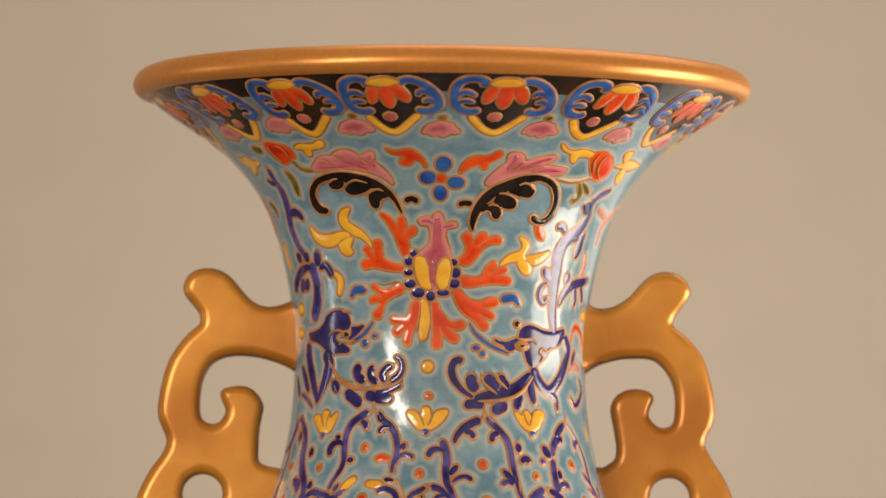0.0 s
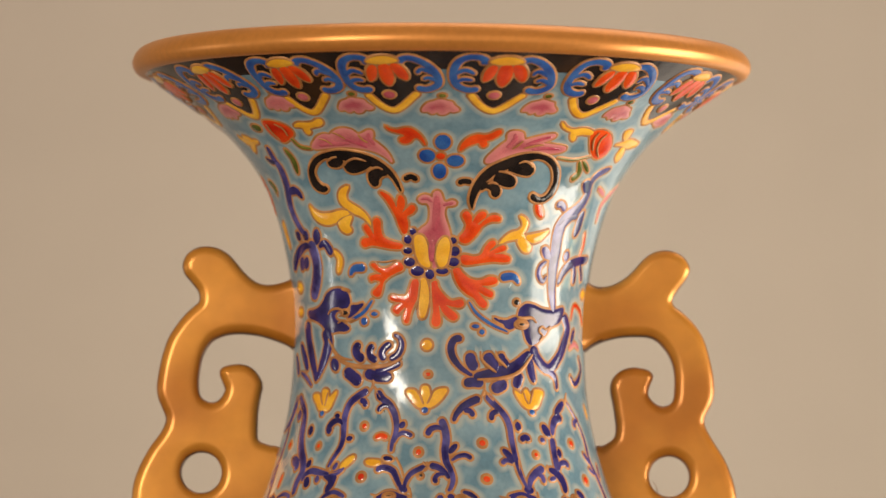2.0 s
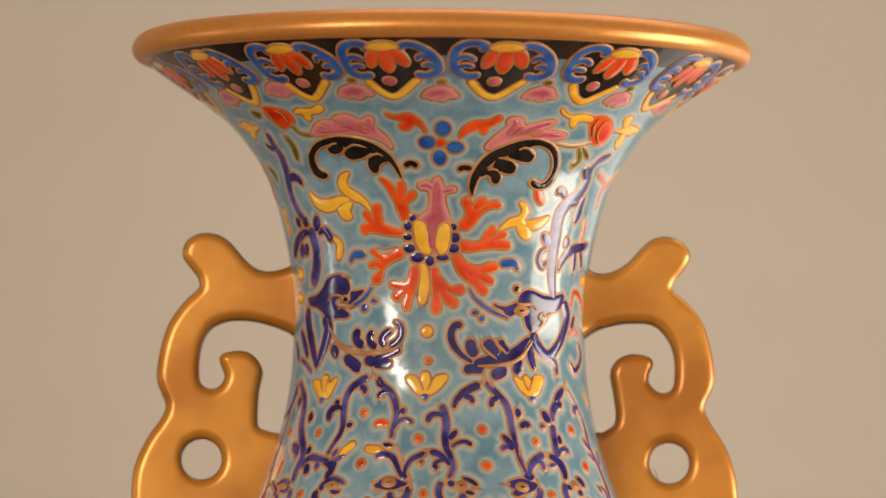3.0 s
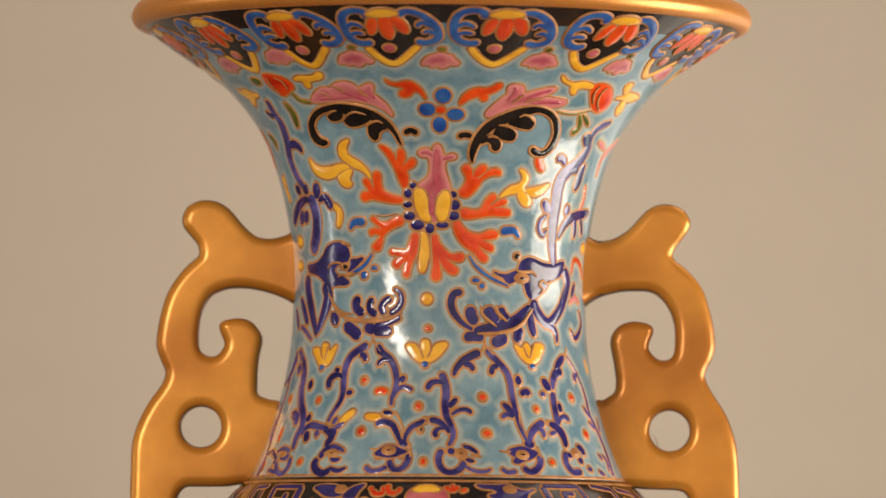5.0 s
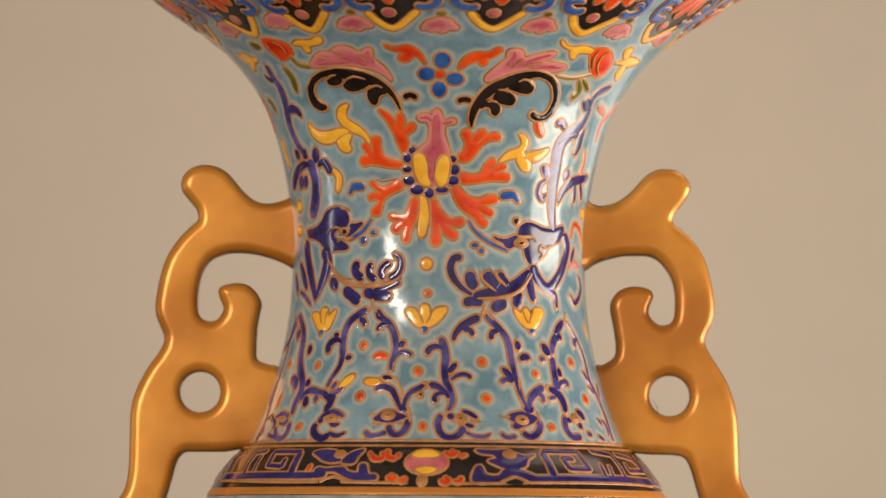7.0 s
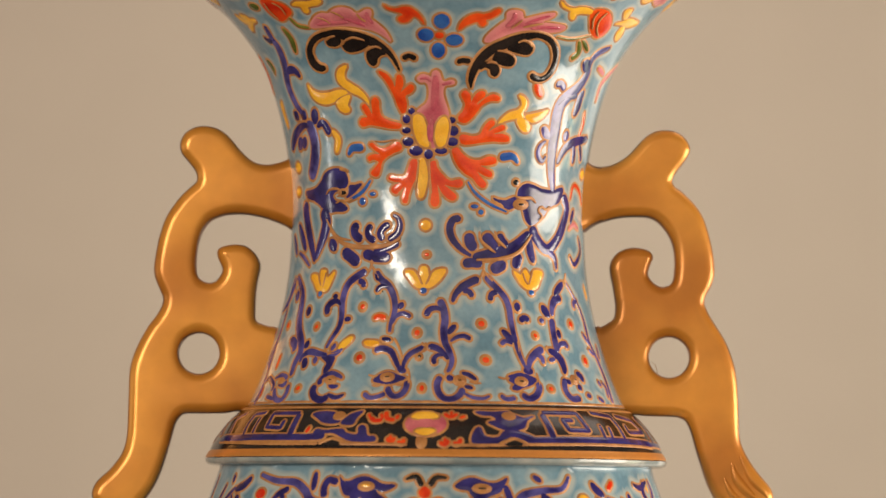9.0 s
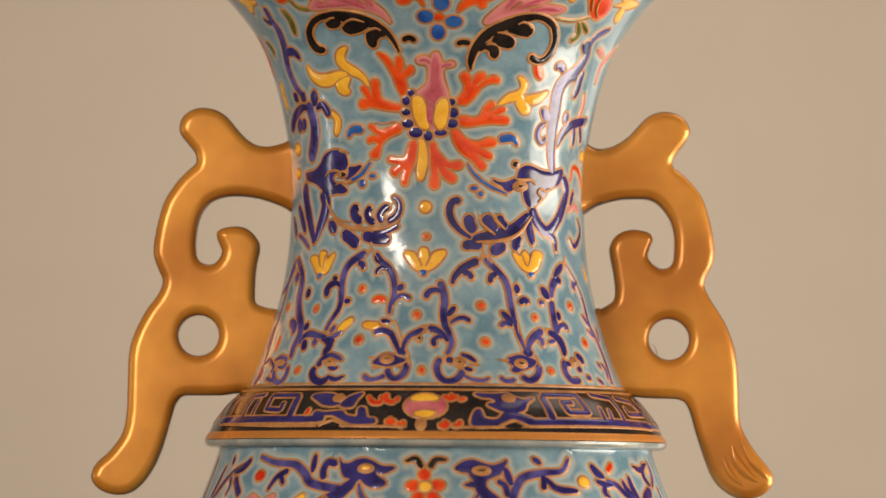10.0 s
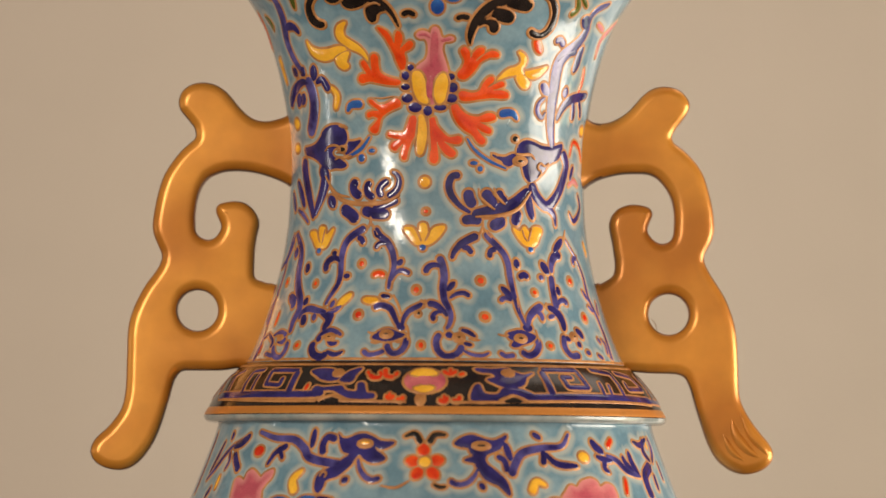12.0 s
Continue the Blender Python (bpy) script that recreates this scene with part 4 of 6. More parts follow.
field("neck", "acanthus_leaf", BLACK, [(10.88, 640.6), (9.93, 653), (10.1, 667.4), (11, 681.8), (12.26, 693.3), (13.99, 704.9), (16.26, 714.7), (19.21, 722.7), (22.12, 729.8), (25.54, 735.2), (29.23, 737.1), (32.27, 735), (35.12, 730.1), (37.7, 721.4), (39.98, 709.7), (41.06, 694.6), (41.14, 680.2), (40.02, 668.3), (37.64, 658.9), (34.86, 656.3), (32.67, 658.7), (31.5, 664.2), (32.13, 669.2), (33.98, 665.8), (35.9, 664.3), (37.72, 669.6), (38.74, 679.5), (39.08, 692.2), (38.28, 704.4), (36.63, 716.4), (34.39, 724.2), (31.99, 728.3), (29.84, 728.8), (26.64, 723.2), (23.6, 716), (20.72, 708.8), (17.82, 701.7), (15.83, 692.9), (14, 683.1), (12.71, 671.5), (11.75, 659.9), (11.13, 648.3)], 1)
field("neck", "leaf_lobe", BLACK, [(24.31, 718.1), (26.72, 722.3), (29.01, 717.2), (30.19, 709), (29.21, 701.1), (27.03, 700.7), (24.21, 703.8), (21.28, 708.9), (22.57, 714.9)], 1)
field("neck", "leaf_lobe", BLACK, [(18.16, 702.7), (21.06, 701.3), (23.39, 697), (24.69, 689.7), (24.35, 681.9), (22.68, 679.7), (20.19, 682.1), (17.32, 687.4)], 1)
field("neck", "leaf_lobe", BLACK, [(14.17, 684.1), (16.39, 686.3), (18.61, 682.8), (19.81, 674.4), (19.67, 665.8), (18.61, 661.8), (17.28, 665.4), (16.74, 673), (15.09, 676.6), (13.25, 672.5)], 1)
stroke("neck", "vein", LINE, 4, "b", [(18.21, 705.5), (20.53, 705), (23.24, 700.8)], 2, bare=True)
stroke("neck", "vein", LINE, 4, "b", [(15.29, 684.2), (16.98, 686.4), (18.96, 683.8)], 2, bare=True)
stroke("neck", "vein", LINE, 4, "b", [(24.39, 720), (26.02, 724), (27.96, 721.7), (29.58, 714.5)], 2, bare=True)
field("neck", "flower_heart", PINK, [(-7.32, 655), (-6.5, 660.7), (-5.17, 662.7), (-3.67, 660.8), (-2.54, 657.9), (-2.15, 665.6), (-1.21, 669.4), (-0.08, 666.6), (0.5, 659), (1.09, 652.3), (2.24, 650.4), (3.76, 653.4), (5.11, 651.6), (5.13, 647.7), (3.8, 645.7), (2.26, 644.7), (1.51, 639.9), (1.35, 630.3), (1.97, 618.7), (2.82, 607.1), (3.47, 594.6), (3.78, 575.3), (3.22, 560.7), (2.01, 549), (-0.29, 541.1), (-2.39, 538.1), (-4.5, 542.9), (-7.02, 552.6), (-8.63, 565.2), (-8.77, 581.7), (-8.07, 597.2), (-6.41, 605.9), (-4.57, 612.7), (-3.56, 622.3), (-3.34, 635.8), (-3.7, 645.4), (-4.65, 650.2), (-6.2, 650.2)])
stroke("neck", "vein", ROSE, 13, "b", [(-1.21, 662.8), (-1.2, 642.6), (-1.59, 618.6), (-1.99, 601.2)], 1, bare=True)
stroke("neck", "vein", ROSE, 10, "b", [(-2.6, 587.6), (-3.02, 568.2), (-3.03, 548.8)], 2, bare=True)
stroke("neck", "vein", ROSE, 5, "b", [(-6.54, 655.9), (-4.44, 656.9), (-2.54, 651.2)], 1, bare=True)
stroke("neck", "vein", ROSE, 5, "b", [(4.35, 649.6), (2.63, 648.5), (0.91, 645.6)], 1, bare=True)
field("neck", "scroll_head", NAVY, [(-62.89, 467.6), (-58.3, 469.7), (-54.6, 474), (-51.41, 484.3), (-49.36, 495.8), (-45.94, 503.1), (-42.21, 504.5), (-39.24, 501.2), (-37.34, 491.1), (-37.14, 478.3), (-38.68, 470.6), (-41.19, 467.9), (-43.69, 464.4), (-44.94, 456.6), (-43.35, 448.5), (-40.68, 445.2), (-38.14, 439), (-37.34, 434), (-39.55, 430.3), (-43.01, 430.7), (-46.47, 429.1), (-49.95, 433.6), (-52.82, 444), (-56.67, 451.6), (-61.58, 457.4)])
field("neck", "beak", NAVY, [(-38.17, 455.8), (-36.77, 464.5), (-36.47, 474.3), (-33.78, 475), (-30.61, 477.6), (-32.48, 468), (-34.85, 459.3), (-37.06, 453.7)])
stroke("neck", "vein", LINE, 4, "b", [(-48.25, 460.1), (-46.53, 467.7), (-43.39, 470.2), (-40.71, 466.9), (-40.39, 459), (-42.43, 456.3)], 2, bare=True)
stroke("neck", "vein", LINE, 4, "b", [(-42.87, 444.5), (-40.37, 449.1), (-37.53, 447.8), (-34.35, 451.4)], 2, bare=True)
stroke("neck", "vein", LINE, 6, "b", [(-40.5, 504.3), (-37.53, 501.9), (-36.12, 497.8)], 2, bare=True)
field("neck", "scroll_head", NAVY, [(32.1, 458.3), (33.06, 472.3), (35.93, 479.7), (39.55, 478.3), (44.1, 472.3), (49.91, 471.5), (56.57, 476.9), (56.46, 463), (53.93, 450.6), (50.28, 444.9), (47.6, 438.4), (45.87, 429.1), (43.52, 420.8), (41.33, 413.5), (38.49, 408.1), (35.96, 417.6), (34.65, 435.1), (33.22, 444.7)])
field("neck", "beak", NAVY, [(21.28, 453.9), (24.13, 450.3), (26.89, 449.7), (29.35, 454), (31.12, 455.3), (32.42, 446.6), (30.96, 440.5), (28.88, 435.2), (26.91, 435.9), (25.42, 443.6), (22.95, 448.2)])
dot("neck", "eye", LINE, 33.53, 443.8, 13, 6, 1)
dot("neck", "slit", BLACK, 33.53, 443.8, 6, 2.5, 2)
dot("neck", "ear", BLACK, 31.16, 481.8, 6, 5)
stroke("neck", "vein", LINE, 5, "b", [(31.31, 456.2), (34.5, 454.8), (38.3, 455.4), (40.67, 447)], 2, bare=True)
stroke("neck", "vein", LINE, 4, "b", [(42.27, 416.6), (43.83, 425.8), (41.94, 433.4), (43.34, 441.5), (45.86, 437.1), (48.22, 443.5)], 2, bare=True)
stroke("neck", "leaf_lobe", NAVY, 16.5, "n", [(-31.76, 406.8), (-33.83, 400), (-33.19, 388.1), (-30.12, 379.1)])
stroke("neck", "leaf_lobe", NAVY, 13, "n", [(-26.05, 405.4), (-27.7, 396.6), (-27.19, 384.8), (-24.43, 376.7)])
stroke("neck", "leaf_lobe", NAVY, 13, "n", [(-18.68, 407), (-21.22, 400.2), (-22.59, 389.4), (-21.1, 378.5)])
stroke("neck", "leaf_lobe", NAVY, 12, "s", [(-17.6, 422.7), (-15.3, 415.8), (-14.59, 403), (-15.88, 389.2), (-19.24, 378.5)])
stroke("neck", "spine", LINE, 8, "b", [(-45.63, 397.4), (-40.59, 378), (-33.83, 368.5), (-26.27, 367), (-19.22, 370.6), (-14.07, 382.3)], 1, bare=True)
stroke("neck", "leaf_lobe", NAVY, 13, "s", [(12.89, 351.7), (8.71, 364.2), (5.43, 382.7), (4.53, 400.3), (5.83, 414.2), (8.91, 417.3)])
stroke("neck", "leaf", NAVY, 25, "b", [(13.32, 349.8), (22.43, 356.6), (30.33, 367.4), (37.89, 396.2)])
stroke("neck", "leaf_lobe", NAVY, 20, "n", [(12.24, 392), (12.27, 377.3), (14.24, 361.7)])
stroke("neck", "leaf_lobe", NAVY, 22, "n", [(19.01, 392.6), (19.93, 378), (22.99, 363.6)])
stroke("neck", "leaf_lobe", NAVY, 15, "n", [(24.22, 392.2), (25.12, 380.5), (27.58, 369)])
stroke("neck", "vein", LINE, 5, "b", [(15.83, 395.3), (16.76, 377.7), (22.43, 357.6)], 2, bare=True)
stroke("neck", "vein", LINE, 5, "b", [(22.05, 396.9), (23.05, 382.3), (26.8, 366.9)], 2, bare=True)
stroke("neck", "vein", LINE, 6, "b", [(14.43, 345), (24.1, 347.9), (32.29, 360.8), (38.68, 392.3)], 2, bare=True)
stroke("neck", "vine", VIOLET, 27.3, "b", [(50.4, 468.6), (48.58, 503.8), (47.55, 538.1), (47.57, 575.4), (47.33, 601.9), (48.25, 621.7), (51.02, 635.3), (54.57, 648.1), (57.06, 661.7), (58.12, 678.7), (55.95, 692.6)])
stroke("neck", "leaf", NAVY, 20.9, "b", [(59.71, 647.7), (58.5, 633.6), (58.16, 617.7), (56.89, 601.6)])
stroke("neck", "vine", VIOLET, 15.2, "b", [(65.39, 723.5), (59.97, 712.6), (57.84, 698.2), (58.64, 680.8)])
stroke("neck", "leaf", NAVY, 23.2, "b", [(53.38, 694.7), (56.01, 689.7), (58.12, 678.7)])
stroke("neck", "leaf", VIOLET, 12.4, "n", [(43.54, 650.8), (45.6, 655.2), (48.42, 645.3)])
stroke("neck", "stem", VIOLET, 9.5, "b", [(43.72, 555.9), (40.85, 545.4), (40.53, 530.6), (42.98, 520.4), (44.66, 530.5)])
field("neck", "leaf", VIOLET, [(40.59, 576.8), (42.38, 580.1), (44.46, 572.8), (45.82, 560.3), (43.27, 559.7), (41.48, 566.2)])
stroke("neck", "leaf", VIOLET, 17.2, "b", [(54.6, 576.3), (54.47, 557.5)])
stroke("neck", "leaf", NAVY, 11.8, "s", [(46.7, 618.4), (50.05, 631.1), (56.28, 637.8)])
stroke("neck", "vine", VIOLET, 13.6, "s", [(-40.46, 191), (-39.33, 203.7), (-38.01, 215.4), (-36.65, 228.2), (-36.28, 242.9), (-36.64, 258.7), (-37.01, 273.5), (-36.51, 290.2), (-35.08, 303.9), (-32.26, 314.5), (-27.61, 326)])
stroke("neck", "leaf", NAVY, 10.3, "n", [(-30.89, 309.5), (-28.88, 305.4), (-28.18, 296.5)])
stroke("neck", "leaf", NAVY, 13.3, "s", [(-37.04, 266.6), (-39.7, 273.7), (-42.53, 270), (-43.85, 260.3), (-42.81, 251.3)])
dot("neck", "leaf", NAVY, -40.58, 281.7, 6, 5)
dot("neck", "leaf", NAVY, -33.51, 241.8, 7, 5)
stroke("neck", "leaf", VIOLET, 8.8, "b", [(-36.7, 199.6), (-38.01, 186.9)])
field("neck", "leaf", NAVY, [(-43.34, 179.3), (-40.36, 177.2), (-38.32, 180), (-36.03, 176.9), (-36.23, 166.1), (-36.99, 155.3), (-38.75, 144.6), (-39.36, 155.5), (-38.79, 165.3), (-40.91, 173.3)])
stroke("neck", "vine", VIOLET, 12.5, "b", [(-51.79, 167.2), (-50.95, 179), (-47.85, 185.6), (-43.48, 182.3), (-39.27, 179.1)])
stroke("neck", "leaf", VIOLET, 9.6, "b", [(-38.73, 179), (-36, 181.8), (-33.43, 190.6)])
stroke("neck", "leaf", NAVY, 15.4, "n", [(-49.95, 174.9), (-48.94, 165), (-49.41, 157.1)])
stroke("neck", "leaf", VIOLET, 11.2, "b", [(-44.55, 177.5), (-43.99, 164.6)])
stroke("neck", "vine", VIOLET, 12, "s", [(-16.58, 217.6), (-16.46, 233.3), (-15.64, 247.1), (-15.25, 259.8), (-15.7, 274.6), (-16.77, 288.3), (-18.64, 301.1), (-21.48, 311), (-23.77, 324.8)])
stroke("neck", "leaf", NAVY, 9, "n", [(-18.37, 298.1), (-20.63, 299.2), (-22.34, 294.3), (-22.44, 287.5)])
stroke("neck", "leaf", NAVY, 8, "b", [(-23.49, 323.8), (-22.9, 313), (-21, 308)])
stroke("neck", "leaf", NAVY, 11, "b", [(-13.96, 258.9), (-12.45, 270.6)])
stroke("neck", "leaf", VIOLET, 9, "s", [(-16.02, 232.4), (-14.81, 245.1), (-12.43, 251), (-9.26, 245.1)])
stroke("neck", "leaf", NAVY, 9, "b", [(-19.2, 207.8), (-15.66, 203.9)])
stroke("neck", "vine", VIOLET, 12, "s", [(-10.92, 149), (-12.59, 159.8), (-13.96, 173.5), (-15.49, 185.2), (-18.6, 190.2), (-21.28, 185.3)])
stroke("neck", "leaf", VIOLET, 10, "s", [(-10.92, 149), (-10.63, 165.7), (-9.1, 179.4), (-6.52, 187.3), (-3.92, 193.3)])
stroke("neck", "leaf", NAVY, 11, "n", [(-12.37, 159.8), (-11.14, 151), (-10.08, 154.9)])
stroke("neck", "vine", VIOLET, 18.8, "b", [(-66.61, 320.4), (-61.05, 292.8), (-59.83, 270.9), (-59.49, 248.1), (-57.46, 225.1), (-53.99, 202.9), (-52.92, 185), (-54.48, 165.4), (-54.43, 143.7)])
stroke("neck", "leaf", VIOLET, 17.1, "b", [(-64.61, 295.3), (-64.47, 276.5)])
dot("neck", "leaf", NAVY, -54.03, 257.3, 7.5, 9)
stroke("neck", "leaf", NAVY, 14.1, "b", [(-49.64, 205.5), (-51.06, 191.8)])
stroke("neck", "leaf", VIOLET, 19, "b", [(-61.73, 209.7), (-57.76, 199.4), (-57.55, 186.5)])
stroke("neck", "vine", VIOLET, 13.3, "b", [(-67.09, 318.5), (-69.65, 300), (-73.75, 276.9), (-79.96, 259.9)])
stroke("neck", "pod", VIOLET, 9.6, "b", [(-40.49, 132.9), (-38.63, 142.6), (-35.86, 147.4), (-32.86, 143.4), (-31.09, 138.4)])
stroke("neck", "pod", NAVY, 12, "n", [(-40.61, 133.9), (-38.7, 130.8)])
dot("neck", "eye", LINE, -35.44, 135.6, 9, 5, 1)
dot("neck", "slit", BLACK, -35.44, 135.6, 4, 1.4, 2)
stroke("neck", "pod", NAVY, 8.5, "b", [(-35.9, 127.8), (-33.9, 123.7), (-31.94, 125.6)])
stroke("neck", "pod", NAVY, 14.1, "n", [(-40.88, 127), (-41.54, 117.2), (-39.71, 105.3), (-36.78, 101.2), (-34.71, 108)])
stroke("neck", "pod", VIOLET, 9.5, "b", [(-35.31, 111), (-32.01, 105), (-29.12, 109.9)])
field("neck", "pod", NAVY, [(-20.25, 134.3), (-18.92, 142.1), (-17, 148), (-14.82, 149), (-12.32, 144.1), (-9.47, 138.3), (-11.41, 134.3), (-13.3, 130.4), (-15.42, 128.4), (-17.88, 130.4)])
dot("neck", "eye", LINE, -15.69, 140.1, 10, 6, 1)
dot("neck", "slit", BLACK, -15.69, 140.1, 4.5, 1.6, 2)
stroke("neck", "pod", VIOLET, 11, "n", [(-9.26, 134.4), (-9.41, 121.6), (-10.82, 109.9), (-13.02, 106.9), (-14.78, 115.7), (-14.98, 124.5)])
stroke("neck", "pod", VIOLET, 9, "n", [(-22.7, 112.7), (-20.79, 104.9), (-18.26, 105.9), (-15.61, 111.8)])
stroke("neck", "vein", LINE, 4, "b", [(-22.06, 144.1), (-20.22, 141.1), (-18.65, 144.1)], 1, bare=True)
stroke("neck", "vein", LINE, 4, "b", [(-20.54, 126.4), (-19.03, 124.5), (-17.2, 126.4)], 1, bare=True)
stroke("neck", "vein", LINE, 4, "b", [(-12.49, 125.5), (-11.08, 126.5), (-10.23, 129.5)], 1, bare=True)
stroke("neck", "leaf", NAVY, 14, "s", [(5.47, 271.1), (6.54, 283.9), (8.9, 296.8), (12.13, 305.9), (15.66, 313)])
stroke("neck", "leaf", NAVY, 10, "n", [(9.29, 291), (11.62, 290.2), (13.05, 280.5)])
stroke("neck", "vine", VIOLET, 14, "s", [(3.37, 148.6), (4.49, 159.4), (4.91, 172.1), (4.02, 186.8), (2.72, 201.4), (2.36, 221), (2.78, 240.6), (2.18, 260.2), (0.75, 275.8)])
stroke("neck", "leaf", NAVY, 11, "s", [(2.39, 256.3), (-0.45, 261), (-2.88, 257.1), (-4.04, 246.2)])
stroke("neck", "leaf", NAVY, 11, "b", [(3.72, 215.2), (4.9, 223), (6.54, 232)])
stroke("neck", "leaf", VIOLET, 9, "s", [(4.45, 202.5), (6.81, 210.4), (9.36, 212.5), (11.64, 206.8)])
stroke("neck", "leaf", NAVY, 12, "s", [(3.79, 171.1), (1.95, 183.7), (-0.31, 191.5), (-2.97, 194.3)])
stroke("neck", "leaf", NAVY, 9, "s", [(2.32, 178.8), (0.27, 178.8), (-1.01, 171.8), (-0.62, 163)])
stroke("neck", "pod", VIOLET, 12, "n", [(1.21, 142.6), (0.15, 128.8), (0.68, 113.2), (2.55, 103.5), (5.08, 103.7), (7.2, 111.6), (8.18, 122.5)])
stroke("neck", "pod", NAVY, 12, "n", [(3.17, 142.7), (5.09, 135.9)])
dot("neck", "eye", LINE, 7.22, 135.1, 8, 7, 1)
dot("neck", "slit", BLACK, 7.22, 135.1, 3, 1.6, 2)
stroke("neck", "pod", NAVY, 9, "b", [(7.88, 148.8), (10.22, 145.1), (12.64, 136.4)])
stroke("neck", "pod", NAVY, 8, "b", [(8.55, 125.4), (11.32, 121.7)])
stroke("neck", "vein", LINE, 4, "b", [(10.07, 133.3), (11.84, 130.5), (13.98, 130.7)], 1, bare=True)
stroke("neck", "pod", VIOLET, 7, "b", [(8.09, 113.7), (10.93, 106), (14.03, 104.3), (16.44, 109.4)])
stroke("neck", "vine", VIOLET, 12, "s", [(30.79, 152.8), (29.6, 166.4), (28.47, 183.9), (27.82, 203.4), (27.31, 223), (26.96, 242.6), (26.77, 262.2), (25.74, 278.7), (23.66, 291.3), (20.48, 305.6), (18.13, 318.2)])
stroke("neck", "leaf", NAVY, 10, "n", [(22.81, 291.2), (20.21, 286), (19.62, 274.2)])
stroke("neck", "leaf", NAVY, 12.7, "b", [(30.12, 273.4), (30.35, 256.7)])
stroke("neck", "leaf", NAVY, 11.6, "n", [(30.57, 240), (32.7, 246.2), (34.67, 241.5)])
stroke("neck", "leaf", NAVY, 13, "b", [(22.97, 224.5), (25.11, 213.9), (26.69, 201.3)])
stroke("neck", "leaf", VIOLET, 9, "s", [(26.43, 200.3), (24, 205), (21.95, 198.9)])
stroke("neck", "leaf", NAVY, 11.5, "n", [(29.24, 157.5), (30.95, 151.8), (32.47, 156.9)])
stroke("neck", "leaf", VIOLET, 14.5, "s", [(30.95, 151.8), (32.14, 170.6), (34.72, 183.6), (38.49, 193.9)])
stroke("neck", "leaf", VIOLET, 10, "b", [(35.41, 182.7), (37.24, 177), (37.46, 166.3)])
field("neck", "pod", NAVY, [(23.28, 143.2), (25.46, 147.3), (27.9, 149.5), (30.91, 145.9), (33.39, 138.4), (30.81, 129.3), (28.01, 125.1), (25.64, 120), (23.99, 122.7), (25.08, 130.7), (23.63, 135.4)])
dot("neck", "eye", LINE, 27.55, 134.8, 10, 6, 1)
dot("neck", "slit", BLACK, 27.55, 134.8, 5, 2, 2)
stroke("neck", "vein", LINE, 4, "b", [(19.64, 141.9), (21.61, 139.1), (23.61, 140.3)], 1, bare=True)
stroke("neck", "pod", VIOLET, 12.8, "n", [(33.59, 134.5), (33.63, 122.7), (31.79, 110.8), (29.11, 105.6), (26.89, 113.2)])
stroke("neck", "pod", VIOLET, 9, "n", [(19.69, 110.6), (21.52, 103.9), (24.5, 106.2)])
stroke("neck", "leaf", NAVY, 14.5, "b", [(55.09, 311.5), (51.34, 298), (48.88, 286.8)])
stroke("neck", "leaf", VIOLET, 16.6, "s", [(45.84, 250.9), (46.59, 266.8), (48.86, 279.9), (52.64, 283.5)])
stroke("neck", "vine", VIOLET, 14.2, "n", [(45.4, 246.9), (44.97, 225.2), (44.82, 205.5), (44.96, 187.9)])
stroke("neck", "leaf", NAVY, 16.4, "b", [(41.25, 269.9), (42.76, 259.3), (44.53, 248.7)])
dot("neck", "leaf", VIOLET, 40.33, 242.3, 6, 5)
dot("neck", "leaf", NAVY, 47.52, 219.7, 6, 9)
stroke("neck", "leaf", VIOLET, 10.3, "s", [(44.68, 188.8), (46.76, 200.9), (49.71, 203.3), (50.64, 195.5)])
stroke("neck", "leaf", NAVY, 16.8, "b", [(40.57, 191.2), (43.46, 185.7), (45.49, 176.1), (46.28, 163.5), (45.86, 149.7)])
stroke("neck", "leaf", VIOLET, 8.8, "b", [(40.11, 172.5), (43.2, 176.8)])
stroke("neck", "pod", VIOLET, 13, "n", [(45.33, 142.7), (44.17, 126.9), (44.55, 115.2), (46.28, 106.6), (49.89, 109)])
stroke("neck", "pod", NAVY, 10.2, "n", [(45.58, 138.9), (47.64, 134.2)])
dot("neck", "eye", LINE, 49.74, 140.4, 7, 6, 1)
dot("neck", "slit", BLACK, 49.74, 140.4, 3, 1.6, 2)
stroke("neck", "pod", NAVY, 13.4, "b", [(51.56, 153.4), (53.76, 146.8), (54.3, 137)])
stroke("neck", "pod", NAVY, 12.8, "b", [(50.86, 132.7), (51.78, 122)])
dot("neck", "pod", VIOLET, 54.74, 113.5, 7, 5)
stroke("neck", "vine", VIOLET, 20.9, "b", [(-60.05, 754.5), (-60.75, 735.6), (-60.01, 718.9), (-60.46, 699.7), (-61.46, 680.5), (-63.13, 656.4), (-62.67, 636.6), (-60.45, 616.3), (-56.48, 596.6)])
stroke("neck", "leaf", NAVY, 11.4, "b", [(-64.96, 736.2), (-63.27, 729.7), (-59.4, 730.3)])
stroke("neck", "leaf", NAVY, 16.3, "b", [(-62.13, 675.8), (-56.52, 678), (-53.52, 664.5)])
stroke("neck", "leaf", NAVY, 20.5, "b", [(-49.78, 609.8), (-51.65, 582.7)])
stroke("neck", "leaf", NAVY, 16, "s", [(-50.47, 578.6), (-46.76, 583.7), (-43.77, 564.5)])
stroke("neck", "leaf", NAVY, 17.1, "b", [(-64.09, 607.4), (-61.21, 593.8)])
stroke("neck", "leaf", NAVY, 19.1, "s", [(-54.67, 579.5), (-58.74, 582.4), (-63.99, 573.8), (-69.24, 559.2), (-72.88, 544.2)])
stroke("neck", "leaf", NAVY, 19, "b", [(-61.89, 563.4), (-65.03, 541.3)])
